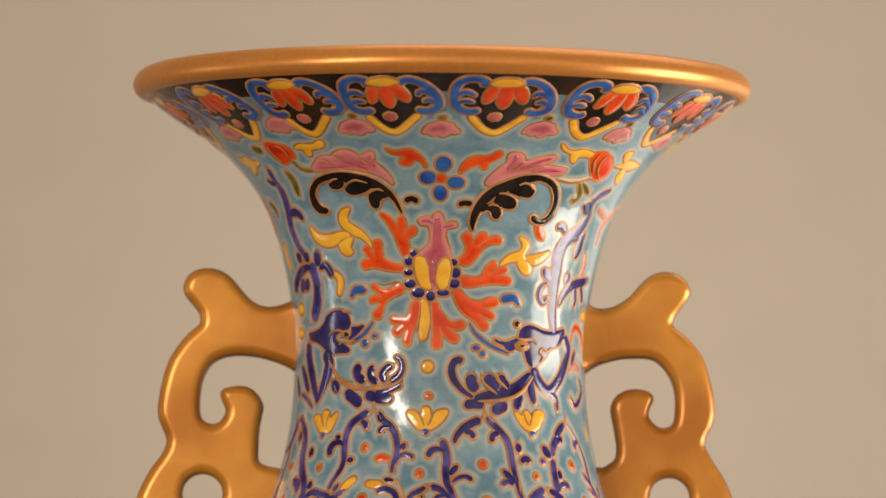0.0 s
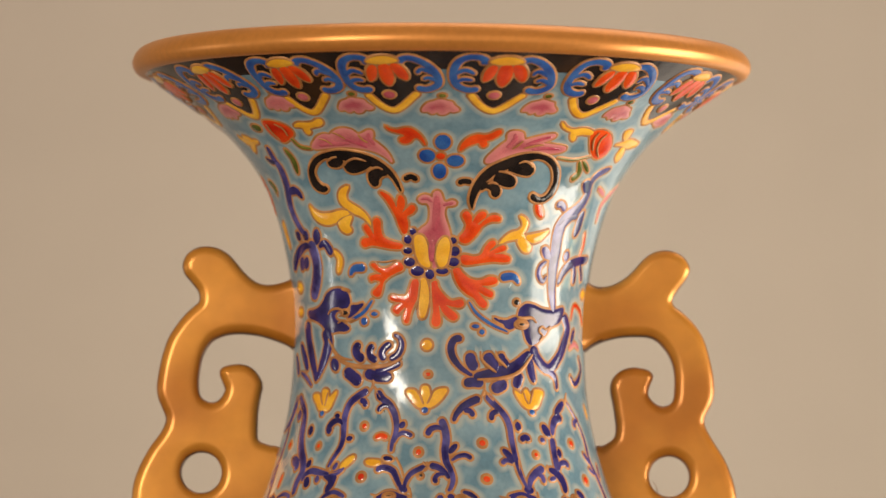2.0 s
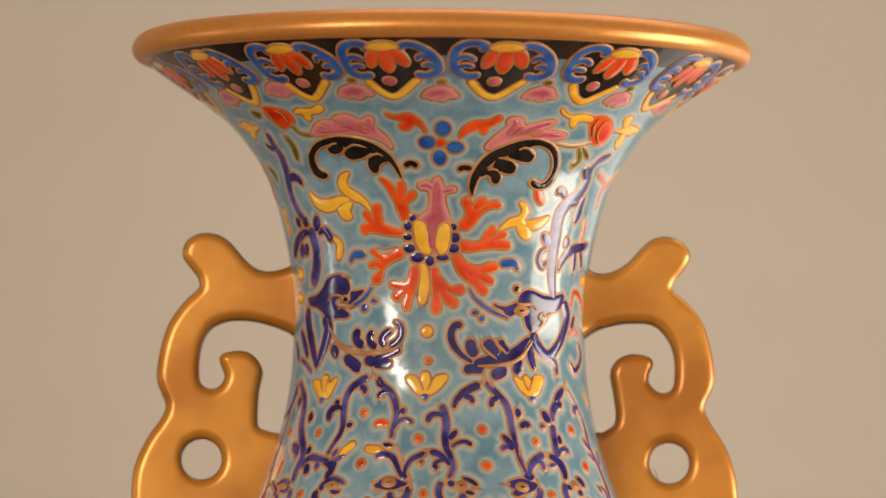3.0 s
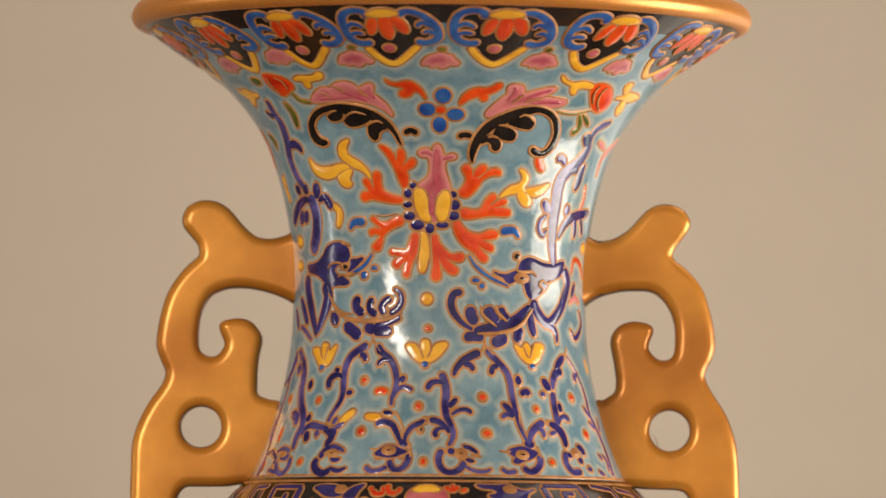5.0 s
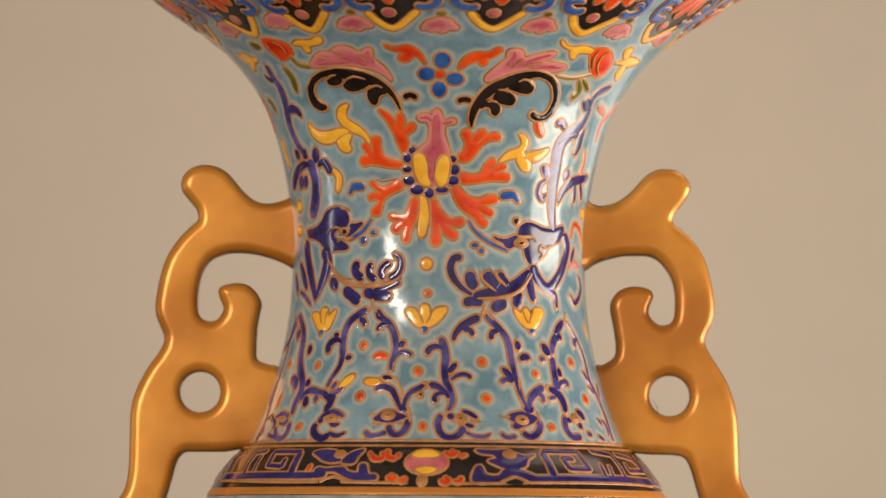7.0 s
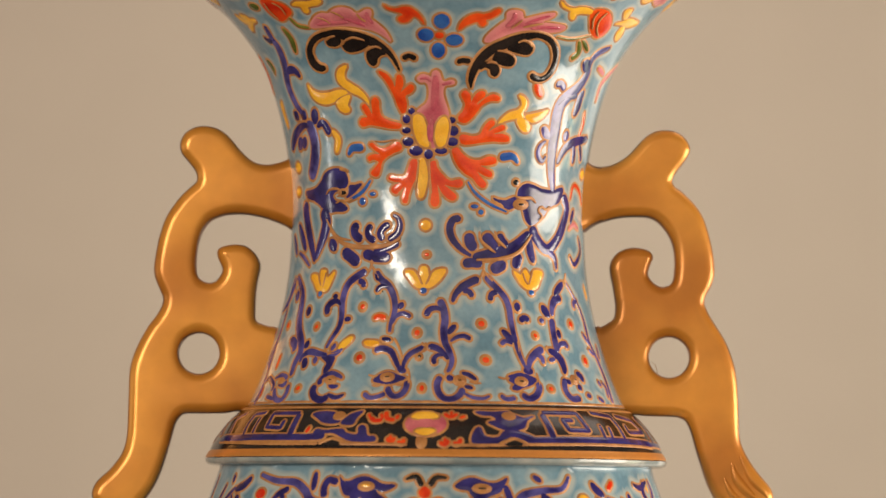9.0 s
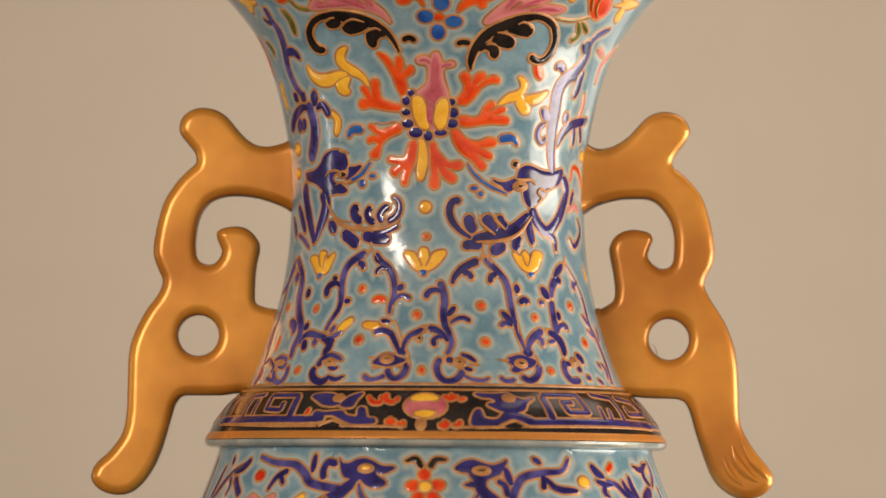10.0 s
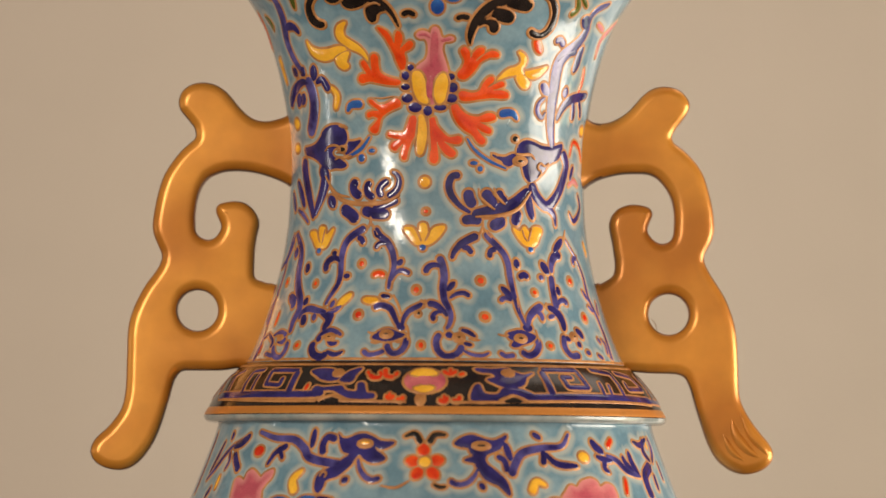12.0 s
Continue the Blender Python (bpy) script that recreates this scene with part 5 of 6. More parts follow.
stroke("neck", "leaf", NAVY, 17.1, "b", [(-58.46, 562.6), (-61.47, 543.5)])
stroke("neck", "leaf", NAVY, 20.4, "b", [(-58.77, 607), (-55.91, 593.5)])
stroke("neck", "vine", VIOLET, 26.2, "n", [(-55.5, 589.5), (-53.53, 568.4), (-53.03, 543.7), (-55.02, 516.4), (-58.48, 489.4)])
stroke("neck", "petal", YELLOW, 15.2, "b", [(-76.29, 626.8), (-74.49, 602.4), (-72.93, 583.1)])
stroke("neck", "leaf", GREEN, 15.2, "b", [(-74.51, 699.7), (-72.2, 691.9), (-70.29, 680.4)])
stroke("neck", "scroll", NAVY, 22.8, "s", [(-54.75, 344.1), (-57.12, 368.3), (-60.13, 396.5), (-62.34, 422.8), (-63.57, 450.8)])
stroke("neck", "scroll", NAVY, 23.8, "s", [(-54.45, 348), (-51.7, 372.4), (-49.55, 392.9), (-48.5, 414.6), (-50.89, 434.7)])
stroke("neck", "leaf", NAVY, 19.5, "b", [(-45.76, 382.5), (-42.76, 361.4)])
stroke("neck", "leaf", NAVY, 17.1, "b", [(-69.63, 412.2), (-65.6, 389.5), (-61.79, 365)])
stroke("neck", "leaf", VIOLET, 15.2, "b", [(-75.47, 393.3), (-70.73, 358.5)])
stroke("neck", "vein", LINE, 3.5, "b", [(-7.6, 323.6), (-6.45, 310.9), (-5.56, 301.1)], 1, bare=True)
stroke("neck", "vein", LINE, 3.5, "b", [(-2.28, 323.7), (-3.29, 310.9), (-4.31, 301.1)], 1, bare=True)
stroke("neck", "vein", LINE, 3.5, "b", [(-51.32, 323.2), (-50.18, 311.2), (-48.76, 301.2)], 1, bare=True)
stroke("neck", "vein", LINE, 3.5, "b", [(-46.7, 324.6), (-47.28, 310.9), (-47.69, 299.1)], 1, bare=True)
stroke("neck", "vein", LINE, 3.5, "b", [(33.86, 324.9), (34.7, 312.2), (35.82, 304.5)], 1, bare=True)
stroke("neck", "vein", LINE, 3.5, "b", [(38.48, 328.5), (37.14, 314.5), (36.29, 304.6)], 1, bare=True)
# flowers and scrolls of the shoulder
stroke("body", "petal", RED, 21.3, "b", [(-2.77, -47.5), (-2.69, -69.8)])
stroke("body", "petal", RED, 21.3, "b", [(-7.06, -76.8), (-3.47, -78.5)])
stroke("body", "petal", RED, 21.3, "b", [(-1.28, -78.4), (2.28, -74.3)])
stroke("body", "petal", RED, 20.2, "b", [(-5.08, -107.6), (-3.16, -88.1)])
stroke("body", "petal", RED, 20.2, "b", [(0.78, -107.2), (-1.67, -88.1)])
dot("body", "flower_centre", YELLOW, -2.38, -79.4, 10.0, 9.4, 1)
stroke("body", "leaf", BLACK, 10.1, "s", [(-7.69, -36.1), (-4.99, -31.2), (-3.34, -47.5)])
stroke("body", "leaf", BLACK, 10.1, "s", [(2.89, -32.7), (0.03, -32.8), (-1.5, -47.4)])
stroke("neck", "gold_wire", LINE, 5, "n", [(-25.74, 345), (-25.81, 333.2), (-27.23, 321.5)], bare=True)
stroke("neck", "gold_wire", LINE, 5, "n", [(-25.53, 333.2), (-23.98, 324.3), (-22.25, 312.4)], bare=True)
stroke("neck", "gold_wire", LINE, 4.5, "n", [(17.38, 340.1), (17.54, 328.3), (16.35, 315.5)], bare=True)
stroke("neck", "gold_wire", LINE, 4.5, "n", [(17.54, 327.3), (19.03, 316.7), (20.98, 308.1)], bare=True)
stroke("neck", "gold_wire", LINE, 4, "n", [(-14.8, 209.1), (-13.37, 197.3), (-12.21, 185.5), (-11.48, 173.8)], bare=True)
stroke("neck", "gold_wire", LINE, 4, "n", [(-5.11, 201.4), (-4.27, 191.6), (-4.98, 183.7)], bare=True)
stroke("neck", "gold_wire", LINE, 4, "n", [(-3.76, 201.4), (-4.08, 191.6)], bare=True)
stroke("neck", "gold_wire", LINE, 4, "n", [(-34.45, 186), (-36.29, 182.1), (-38.61, 180.3)], bare=True)
stroke("neck", "gold_wire", LINE, 4, "n", [(57.59, 328.1), (56.75, 318.1), (54.35, 307.8)], bare=True)
stroke("neck", "gold_wire", LINE, 4, "n", [(56.75, 318.1), (58.55, 305.6), (60.8, 292.1)], bare=True)
stroke("neck", "gold_wire", LINE, 4, "n", [(-67.03, 322.9), (-67.47, 308), (-66.82, 288.1)], bare=True)
stroke("neck", "gold_wire", LINE, 4, "n", [(40.57, 199.3), (39.37, 189.4)], bare=True)
stroke("neck", "gold_wire", LINE, 4, "n", [(-9.36, 156.2), (-8.63, 142.4), (-8.82, 128.7)], bare=True)
stroke("neck", "gold_wire", LINE, 4, "n", [(1.93, 137), (3.19, 144.9), (5.01, 150.8)], bare=True)
stroke("neck", "gold_wire", LINE, 4, "n", [(33.79, 151.4), (34.08, 139.6), (33.97, 127.9)], bare=True)
stroke("neck", "gold_wire", LINE, 4, "n", [(28.55, 205.7), (28.43, 188.1), (28.75, 178.3)], bare=True)
stroke("body", "vine", VIOLET, 15.7, "s", [(-51.14, -28.1), (-44.5, -38.9), (-38.12, -41.8), (-34.31, -56.4), (-31.61, -73.9), (-22.86, -85.2)])
stroke("body", "leaf", NAVY, 12.0, "s", [(-45.03, -85.9), (-43.1, -64.4), (-39.53, -51.6)])
stroke("body", "leaf", NAVY, 9.6, "b", [(-42.44, -54.6), (-40.2, -76)])
stroke("body", "leaf", NAVY, 12.0, "b", [(-32.06, -23.2), (-32.1, -56.4)])
dot("body", "dot", RED, -49.33, -61.4, 12.3, 9.4)
dot("body", "petal", BLUE, -37.99, -148.0, 22.8, 9.5)
dot("body", "petal", BLUE, -30.18, -145.6, 20.8, 9.3)
stroke("body", "leaf", YELLOW, 15.7, "s", [(-33.19, -93.4), (-35.45, -111), (-34.17, -134.2)])
stroke("body", "leaf", YELLOW, 7.8, "b", [(-64.07, -127.4), (-63.72, -103.8)])
stroke("body", "vine", VIOLET, 14.6, "s", [(36.24, -27.3), (33.35, -49), (27.9, -53.2), (22.25, -61.4), (19.94, -79), (18.37, -102.3)])
stroke("body", "leaf", NAVY, 10.8, "b", [(25.33, -28.2), (27.68, -37.7)])
stroke("body", "leaf", NAVY, 12.0, "n", [(27.08, -82.4), (27.68, -66.8), (27.47, -57.2)])
stroke("body", "leaf", NAVY, 13.2, "b", [(28.01, -61), (31.12, -80.2), (37.22, -83.6)])
dot("body", "dot", YELLOW, 39.51, -67.9, 11.7, 9.4)
stroke("body", "leaf", NAVY, 13.2, "b", [(17.6, -44.3), (18.83, -76.2)])
stroke("body", "leaf", NAVY, 10.8, "n", [(15.21, -67.7), (17.09, -76.3), (17.63, -95.6)])
stroke("body", "dot", RED, 10.1, "n", [(51.22, -35.8), (48.71, -49.7)])
stroke("body", "leaf", RED, 10.1, "b", [(52.33, -103.1), (51.14, -132.4)])
stroke("body", "leaf", YELLOW, 14.6, "s", [(27.04, -117.2), (24.51, -111.5), (22.9, -130.9)])
dot("body", "petal", BLUE, 29.04, -146.0, 18.3, 8.5)
stroke("body", "leaf", NAVY, 10.8, "b", [(-28.08, -141.6), (-23.64, -145.3)])
stroke("body", "leaf", NAVY, 13.2, "n", [(-25.23, -41.6), (-27.91, -37.8), (-28.97, -51.4), (-28.43, -68)])
stroke("body", "stem", LINE, 5, "b", [(-12.87, -119.6), (-9.08, -123.2), (-5.73, -110.5)], 1, bare=True)
stroke("body", "leaf", BLACK, 6.7, "b", [(-0.4, -116.9), (1.18, -121.6), (2.75, -120.6)])
stroke("body", "leaf", NAVY, 16.8, "b", [(-54.79, -32.9), (-57.7, -46.6), (-61.68, -54.4)])
stroke("body", "vine", VIOLET, 10.1, "b", [(-61.58, -49.5), (-65.1, -68.2), (-68.13, -89.9), (-71.94, -111.7)])
stroke("body", "leaf", NAVY, 14.4, "n", [(-60.01, -64.3), (-57.88, -80.1), (-55.41, -95.8)])
stroke("body", "leaf", NAVY, 9.6, "b", [(-64.36, -27.7), (-64.07, -42.5)])
stroke("body", "leaf", NAVY, 9.6, "b", [(-68.01, -44.4), (-69.37, -66.1), (-71.29, -99.8)])
stroke("body", "leaf", NAVY, 8.4, "b", [(-78.71, -28), (-78.82, -65.9)])
stroke("body", "leaf", NAVY, 8.4, "b", [(-78.63, -63.9), (-78.99, -103.7), (-79.06, -135.5)])
stroke("body", "vine", VIOLET, 6.7, "b", [(-62.32, -93.9), (-61.49, -79.1), (-62.74, -62.3)])
stroke("body", "leaf", NAVY, 9.6, "b", [(-68.26, -143.3), (-66.66, -123.5)])
stroke("body", "leaf", NAVY, 16.8, "b", [(43.07, -37.5), (44.45, -50), (46.91, -61.6)])
stroke("body", "leaf", NAVY, 12.0, "b", [(43.62, -65.7), (46.15, -71.4), (49.44, -73.1)])
stroke("body", "vine", VIOLET, 13.4, "b", [(47.38, -64.4), (51.2, -73.9), (54.25, -90.4), (59.75, -99.8)])
stroke("body", "leaf", NAVY, 12.0, "s", [(47.25, -94.7), (45.86, -87), (46.44, -73.3)])
stroke("body", "leaf", NAVY, 13.2, "b", [(53.83, -64), (54.68, -78.6), (57.25, -91.2)])
stroke("body", "leaf", NAVY, 15.6, "b", [(57.09, -55.9), (57.48, -76.5), (59.19, -99.9)])
stroke("body", "leaf", NAVY, 20.4, "n", [(67.38, -79.8), (62.6, -95.8), (61.61, -113.5), (62.16, -138.9)])
stroke("body", "leaf", NAVY, 12.0, "b", [(60.91, -40), (65.02, -45.6), (70.28, -34.3)])
stroke("body", "leaf", NAVY, 14.4, "b", [(67.58, -34.5), (65.92, -56.3), (68.25, -73.9)])
stroke("body", "vine", VIOLET, 10.1, "b", [(72.1, -32.2), (72.66, -52.9), (69.67, -75.8)])
stroke("body", "leaf", YELLOW, 5.6, "b", [(69.05, -39.4), (69.51, -51.1)])
stroke("body", "leaf", NAVY, 10.8, "b", [(67.52, -95.5), (67.21, -125)])
stroke("body", "leaf", NAVY, 8.4, "b", [(73.66, -75.6), (73.82, -107.1)])
field("body", "lotus", PINK, [(-53.55, -150.7), (-55.31, -123.4), (-55.36, -111.7), (-54.02, -107.8), (-51.8, -112.6), (-51.42, -99.9), (-49.87, -94.1), (-47.65, -100.8), (-45.86, -107.6), (-44.71, -99.8), (-42.36, -93.9), (-42.26, -106.5), (-43.51, -117.2), (-44.36, -128.9), (-44.6, -150.3)])
field("body", "lotus", PINK, [(31.28, -145.9), (32.36, -124.7), (33.74, -116.9), (35.42, -119.7), (37.1, -110), (39.99, -105), (41.86, -109.7), (42.55, -119.3), (45.06, -113.4), (47.17, -122), (45.59, -145.3)])
field("body", "scroll_head", NAVY, [(-25.07, -31.5), (-23.91, -39.2), (-22.1, -39.1), (-20.03, -33.3), (-17.99, -31.3), (-15.81, -36), (-13.47, -43.7), (-10.14, -45.5), (-11.48, -53.2), (-13.42, -57.2), (-14.92, -53.4), (-14.22, -61.1), (-12.56, -68.7), (-12.19, -75.4), (-13.95, -80.3), (-15.95, -79.4), (-17.61, -72.8), (-18.76, -66.1), (-19.66, -72.9), (-20.45, -83.5), (-21.95, -94.2), (-23.6, -103.9), (-25.4, -107.8), (-26.6, -112.7), (-26.86, -123.3), (-27.67, -132), (-28.69, -128.2), (-29.11, -115.7), (-28.87, -103.1), (-27.44, -95.4), (-25.13, -85.6), (-22.85, -74.9), (-21.27, -66.2), (-23.08, -61.4), (-24.16, -48.9)])
dot("body", "eye", LINE, -17.51, -48.7, 12, 6, 1)
dot("body", "slit", YELLOW, -17.51, -47.7, 8, 3, 2)
stroke("body", "leaf", VIOLET, 10, "s", [(-18.92, -73.8), (-18.14, -91.1), (-16.63, -104.5), (-14.73, -110.2), (-12.86, -106.2)])
stroke("body", "leaf", NAVY, 12, "b", [(-22.16, -116.3), (-20.94, -105.7)])
stroke("body", "vein", LINE, 4, "b", [(-28.19, -106), (-27.37, -97.3), (-26.39, -100.1), (-26.73, -107.9)], 2, bare=True)
field("body", "scroll_head", NAVY, [(4.83, -47.6), (6, -39.8), (7.9, -33.9), (9.77, -32.8), (11.49, -36.5), (13.19, -40.3), (15.08, -41.1), (17.06, -36.1), (18.33, -32.2), (17.34, -45.8), (16.2, -55.5), (14.53, -60.4), (12.91, -65.3), (12.25, -73.1), (12.7, -81.7), (13.99, -89.3), (15.3, -96.9), (16.68, -106.4), (17.45, -117.9), (17.58, -135.1), (16.34, -127.5), (14.98, -118), (13.41, -113.3), (11.86, -106.7), (10.89, -97.2), (10.01, -87.6), (9.67, -80), (8.3, -78.1), (7.08, -75.3), (8.34, -71.4), (9.49, -68.4), (8.71, -60.8), (8.19, -54.1), (6.37, -52.3)])
dot("body", "eye", LINE, 11.49, -51.0, 14, 6, 1)
dot("body", "slit", BLACK, 11.49, -51.0, 8, 2, 2)
stroke("body", "leaf", VIOLET, 10, "s", [(10.41, -89.5), (9.19, -104), (7.38, -114.6), (5.12, -116.7), (3.42, -110.1)])
stroke("body", "leaf", NAVY, 11, "b", [(10.72, -113.5), (11.52, -125.9)])
# fret, flames and medallion of the collar
dot("collar", "medallion", PINK, -2.78, 60.1, 36.0, 26.7)
stroke("collar", "flame", RED, 9.0, "n", [(-18.12, 70.4), (-16.72, 64.5), (-14.55, 65.6)])
stroke("collar", "flame", RED, 9.0, "n", [(-14.02, 80.4), (-13.4, 68.5), (-11.09, 64.7)])
stroke("collar", "flame", RED, 6.7, "n", [(-10.83, 66.6), (-10.43, 74.5)])
stroke("collar", "flame", RED, 9.0, "n", [(-12.41, 35.2), (-11.39, 28.4), (-10.38, 35.2)])
stroke("collar", "flame", RED, 7.8, "n", [(-9.69, 29.4), (-8.49, 25.6), (-8.03, 33.4)])
dot("collar", "bead_drop", LINE, -3.71, 28.7, 6.0, 10.2)
stroke("collar", "flame", RED, 7.8, "n", [(2.08, 77.1), (3.91, 71.3), (5.85, 77.3)])
stroke("collar", "flame", RED, 6.7, "n", [(6.36, 69.4), (7.99, 73.5)])
stroke("collar", "flame", RED, 9.0, "n", [(0.8, 28), (2.2, 24.2), (3.07, 32)])
stroke("collar", "flame", RED, 7.8, "n", [(4.18, 26.2), (5.59, 26.3), (6.22, 34.2)])
stroke("collar", "dot", RED, 7.8, "b", [(-35.62, 42.9), (-35.38, 54.7)])
stroke("collar", "fret", NAVY, 13.2, "n", [(-74.73, 35.1), (-51.6, 36.5), (-35.25, 36), (-29.53, 37.9)], 0, sharp=True)
field("collar", "scroll", NAVY, [(-32.96, 33), (-33.04, 48.7), (-30.02, 47.7), (-25.29, 49.7), (-23.63, 42.8), (-20.56, 40.9), (-20.55, 54.6), (-18.98, 54.6), (-17.73, 39), (-15.86, 37), (-15.78, 29.2), (-21.46, 29.1), (-24.93, 36.9), (-27.18, 42.8), (-29.78, 41.8), (-30.57, 33)])
field("collar", "scroll", NAVY, [(-36.5, 76.5), (-33.44, 80.4), (-29.47, 78.4), (-29.42, 69.4), (-26.51, 63.5), (-28.64, 59.5), (-31.61, 61.6), (-34.1, 68.5)])
field("collar", "scroll", NAVY, [(-26.07, 59.5), (-25.5, 68.4), (-24, 76.3), (-20.9, 81.3), (-22.01, 69.4), (-22.8, 57.6)])
dot("collar", "bead", LINE, -27.54, 72.4, 7.9, 6.7, 1)
stroke("collar", "fret", NAVY, 13.2, "n", [(-40.66, 36.1), (-41.12, 57.8), (-41.48, 76.7)], 0, sharp=True)
stroke("collar", "fret", NAVY, 8.8, "n", [(-41.19, 77.7), (-52.47, 78.3), (-51.33, 54.3), (-45.46, 52.1), (-45.84, 66)], 0, sharp=True)
stroke("collar", "fret", NAVY, 7.7, "n", [(-60.23, 38), (-61.82, 58), (-62.3, 77), (-56.44, 79.6)], 0, sharp=True)
stroke("collar", "fret", NAVY, 5.5, "n", [(-56.15, 42.7), (-57.04, 57.7), (-57.52, 71.7)], 0, sharp=True)
stroke("collar", "fret", NAVY, 6.6, "n", [(-70, 42.7), (-74.3, 70.1), (-69.06, 79.6)], 0, sharp=True)
stroke("collar", "fret", NAVY, 5.5, "n", [(-77.88, 41.4), (-86.37, 67.4), (-77.81, 77.5)], 0, sharp=True)
stroke("collar", "fret", NAVY, 5.5, "n", [(-87.46, 36.3), (-87.3, 60.4), (-87.25, 72.5)], 0, sharp=True)
stroke("collar", "fret", NAVY, 13.2, "n", [(9.62, 30.5), (17.22, 31.1), (24.93, 32.8), (35.05, 34.8), (51.32, 35.6), (72.91, 31.2)], 0, sharp=True)
field("collar", "scroll", NAVY, [(9.28, 26.6), (9.92, 48.1), (11.55, 54.1), (12.55, 39.5), (15.93, 37.8), (17.76, 47.7), (20.18, 49.9), (23.3, 45.3), (26.04, 35.8), (23.24, 29.7), (20.76, 37.3), (18.6, 37.1), (15.66, 28)])
field("collar", "scroll", NAVY, [(11.06, 81.6), (15.94, 81), (20.2, 82.3), (21.62, 77.5), (24.66, 71.9), (27.88, 75.2), (25.36, 67.1), (23.59, 54.1), (20.1, 48), (17.72, 50.7), (15.05, 58.3), (13.96, 63.1), (16.33, 67.2), (15.31, 74), (12.48, 75.8)])
dot("collar", "bead", LINE, 20.2, 73.5, 9.6, 6.6, 1)
stroke("collar", "fret", NAVY, 13.2, "n", [(31.34, 36.3), (31.27, 59.8), (30.78, 79.4)], 0, sharp=True)
stroke("collar", "fret", NAVY, 9.9, "n", [(30.98, 81.4), (43.24, 81.8), (44.32, 51.5), (37.34, 51.6), (36.8, 69.3), (40.36, 68.7)], 0, sharp=True)
stroke("collar", "fret", NAVY, 7.7, "n", [(49.87, 61.9), (49.1, 36.3)], 0, sharp=True)
stroke("collar", "fret", NAVY, 6.6, "n", [(53.33, 58.4), (52.2, 36.7)], 0, sharp=True)
stroke("collar", "fret", NAVY, 8.8, "n", [(49.28, 83.5), (58.02, 77.7), (58.51, 59.1), (57.84, 37.3)], 0, sharp=True)
stroke("collar", "fret", NAVY, 7.7, "n", [(61.02, 79.1), (70.14, 72.3), (72.63, 50.9), (62.38, 50.7), (62.92, 63.5)], 0, sharp=True)
stroke("collar", "fret", NAVY, 6.6, "n", [(76.43, 77.1), (78.06, 53.5), (76.13, 31.5)], 0, sharp=True)
stroke("collar", "fret", NAVY, 6.6, "n", [(87.19, 78.4), (87.35, 52.6), (87.49, 30.8)], 0, sharp=True)
stroke("collar", "fret", NAVY, 8.8, "n", [(69.13, 31.8), (87.51, 28.8)], 0, sharp=True)
stroke("collar", "fret", NAVY, 5.5, "n", [(-87.5, 32.3), (-87.39, 50.4)], 0, sharp=True)
stroke("collar", "flame", RED, 5.6, "s", [(-18.03, 68.5), (-18.92, 76.4)])
stroke("collar", "flame", RED, 5.6, "s", [(-14.59, 66.5), (-15.31, 76.4)])
stroke("collar", "flame", RED, 5.6, "s", [(-11.45, 31.3), (-11.63, 39.1)])
stroke("collar", "flame", RED, 5.6, "s", [(3.93, 73.2), (4.32, 81.1)])
stroke("collar", "flame", RED, 5.6, "s", [(2.21, 26.1), (2.23, 34.9)])
stroke("collar", "vein", LINE, 5, "n", [(-70.1, 27.8), (-45.81, 24.4), (-30.76, 24.2)], 1, bare=True)
stroke("collar", "vein", LINE, 5, "n", [(-24.67, 24.2), (-15.64, 23.4), (-7.04, 22.7)], 1, bare=True)
stroke("collar", "vein", LINE, 5, "n", [(4.16, 22.3), (12.66, 22.9), (17.02, 23.3)], 1, bare=True)
stroke("collar", "vein", LINE, 5, "n", [(23.37, 24.8), (41.86, 26.7), (60.67, 25.9), (71.66, 23.2)], 1, bare=True)
field("collar", "medallion", YELLOW, [(-6.7, 70.6), (-5.57, 76.6), (-4.19, 78.6), (-2.15, 78.7), (-0.57, 76.8), (0.52, 71), (-1.16, 67.9), (-3.13, 66.9), (-4.98, 67.8)], 1)
field("collar", "medallion", YELLOW, [(-5.43, 46.2), (-4.16, 49.2), (-2.7, 50.3), (-1.23, 49.4), (-0.35, 46.5), (-1.49, 41.6), (-2.91, 39.5), (-4.37, 41.4)], 1)
field("collar", "arch_hill", BLACK, [(-28.75, 22.3), (-27.82, 27.2), (-26.61, 29.1), (-25.14, 27.2), (-23.87, 22.4)], 1, bare=True, rise=0.1)
stroke("collar", "arch", LINE, 6, "n", [(-30.6, 23.3), (-28.92, 29.2), (-26.82, 33), (-24.44, 29.2), (-22.35, 23.3)], 1, bare=True)
field("collar", "arch_hill", BLACK, [(17.67, 23.5), (18.69, 28.4), (19.82, 30.5), (20.99, 28.6), (21.72, 23.8)], 1, bare=True, rise=0.1)
stroke("collar", "arch", LINE, 6, "n", [(15.8, 24.3), (17.84, 30.3), (19.97, 34.4), (21.81, 30.6), (23.56, 25)], 1, bare=True)
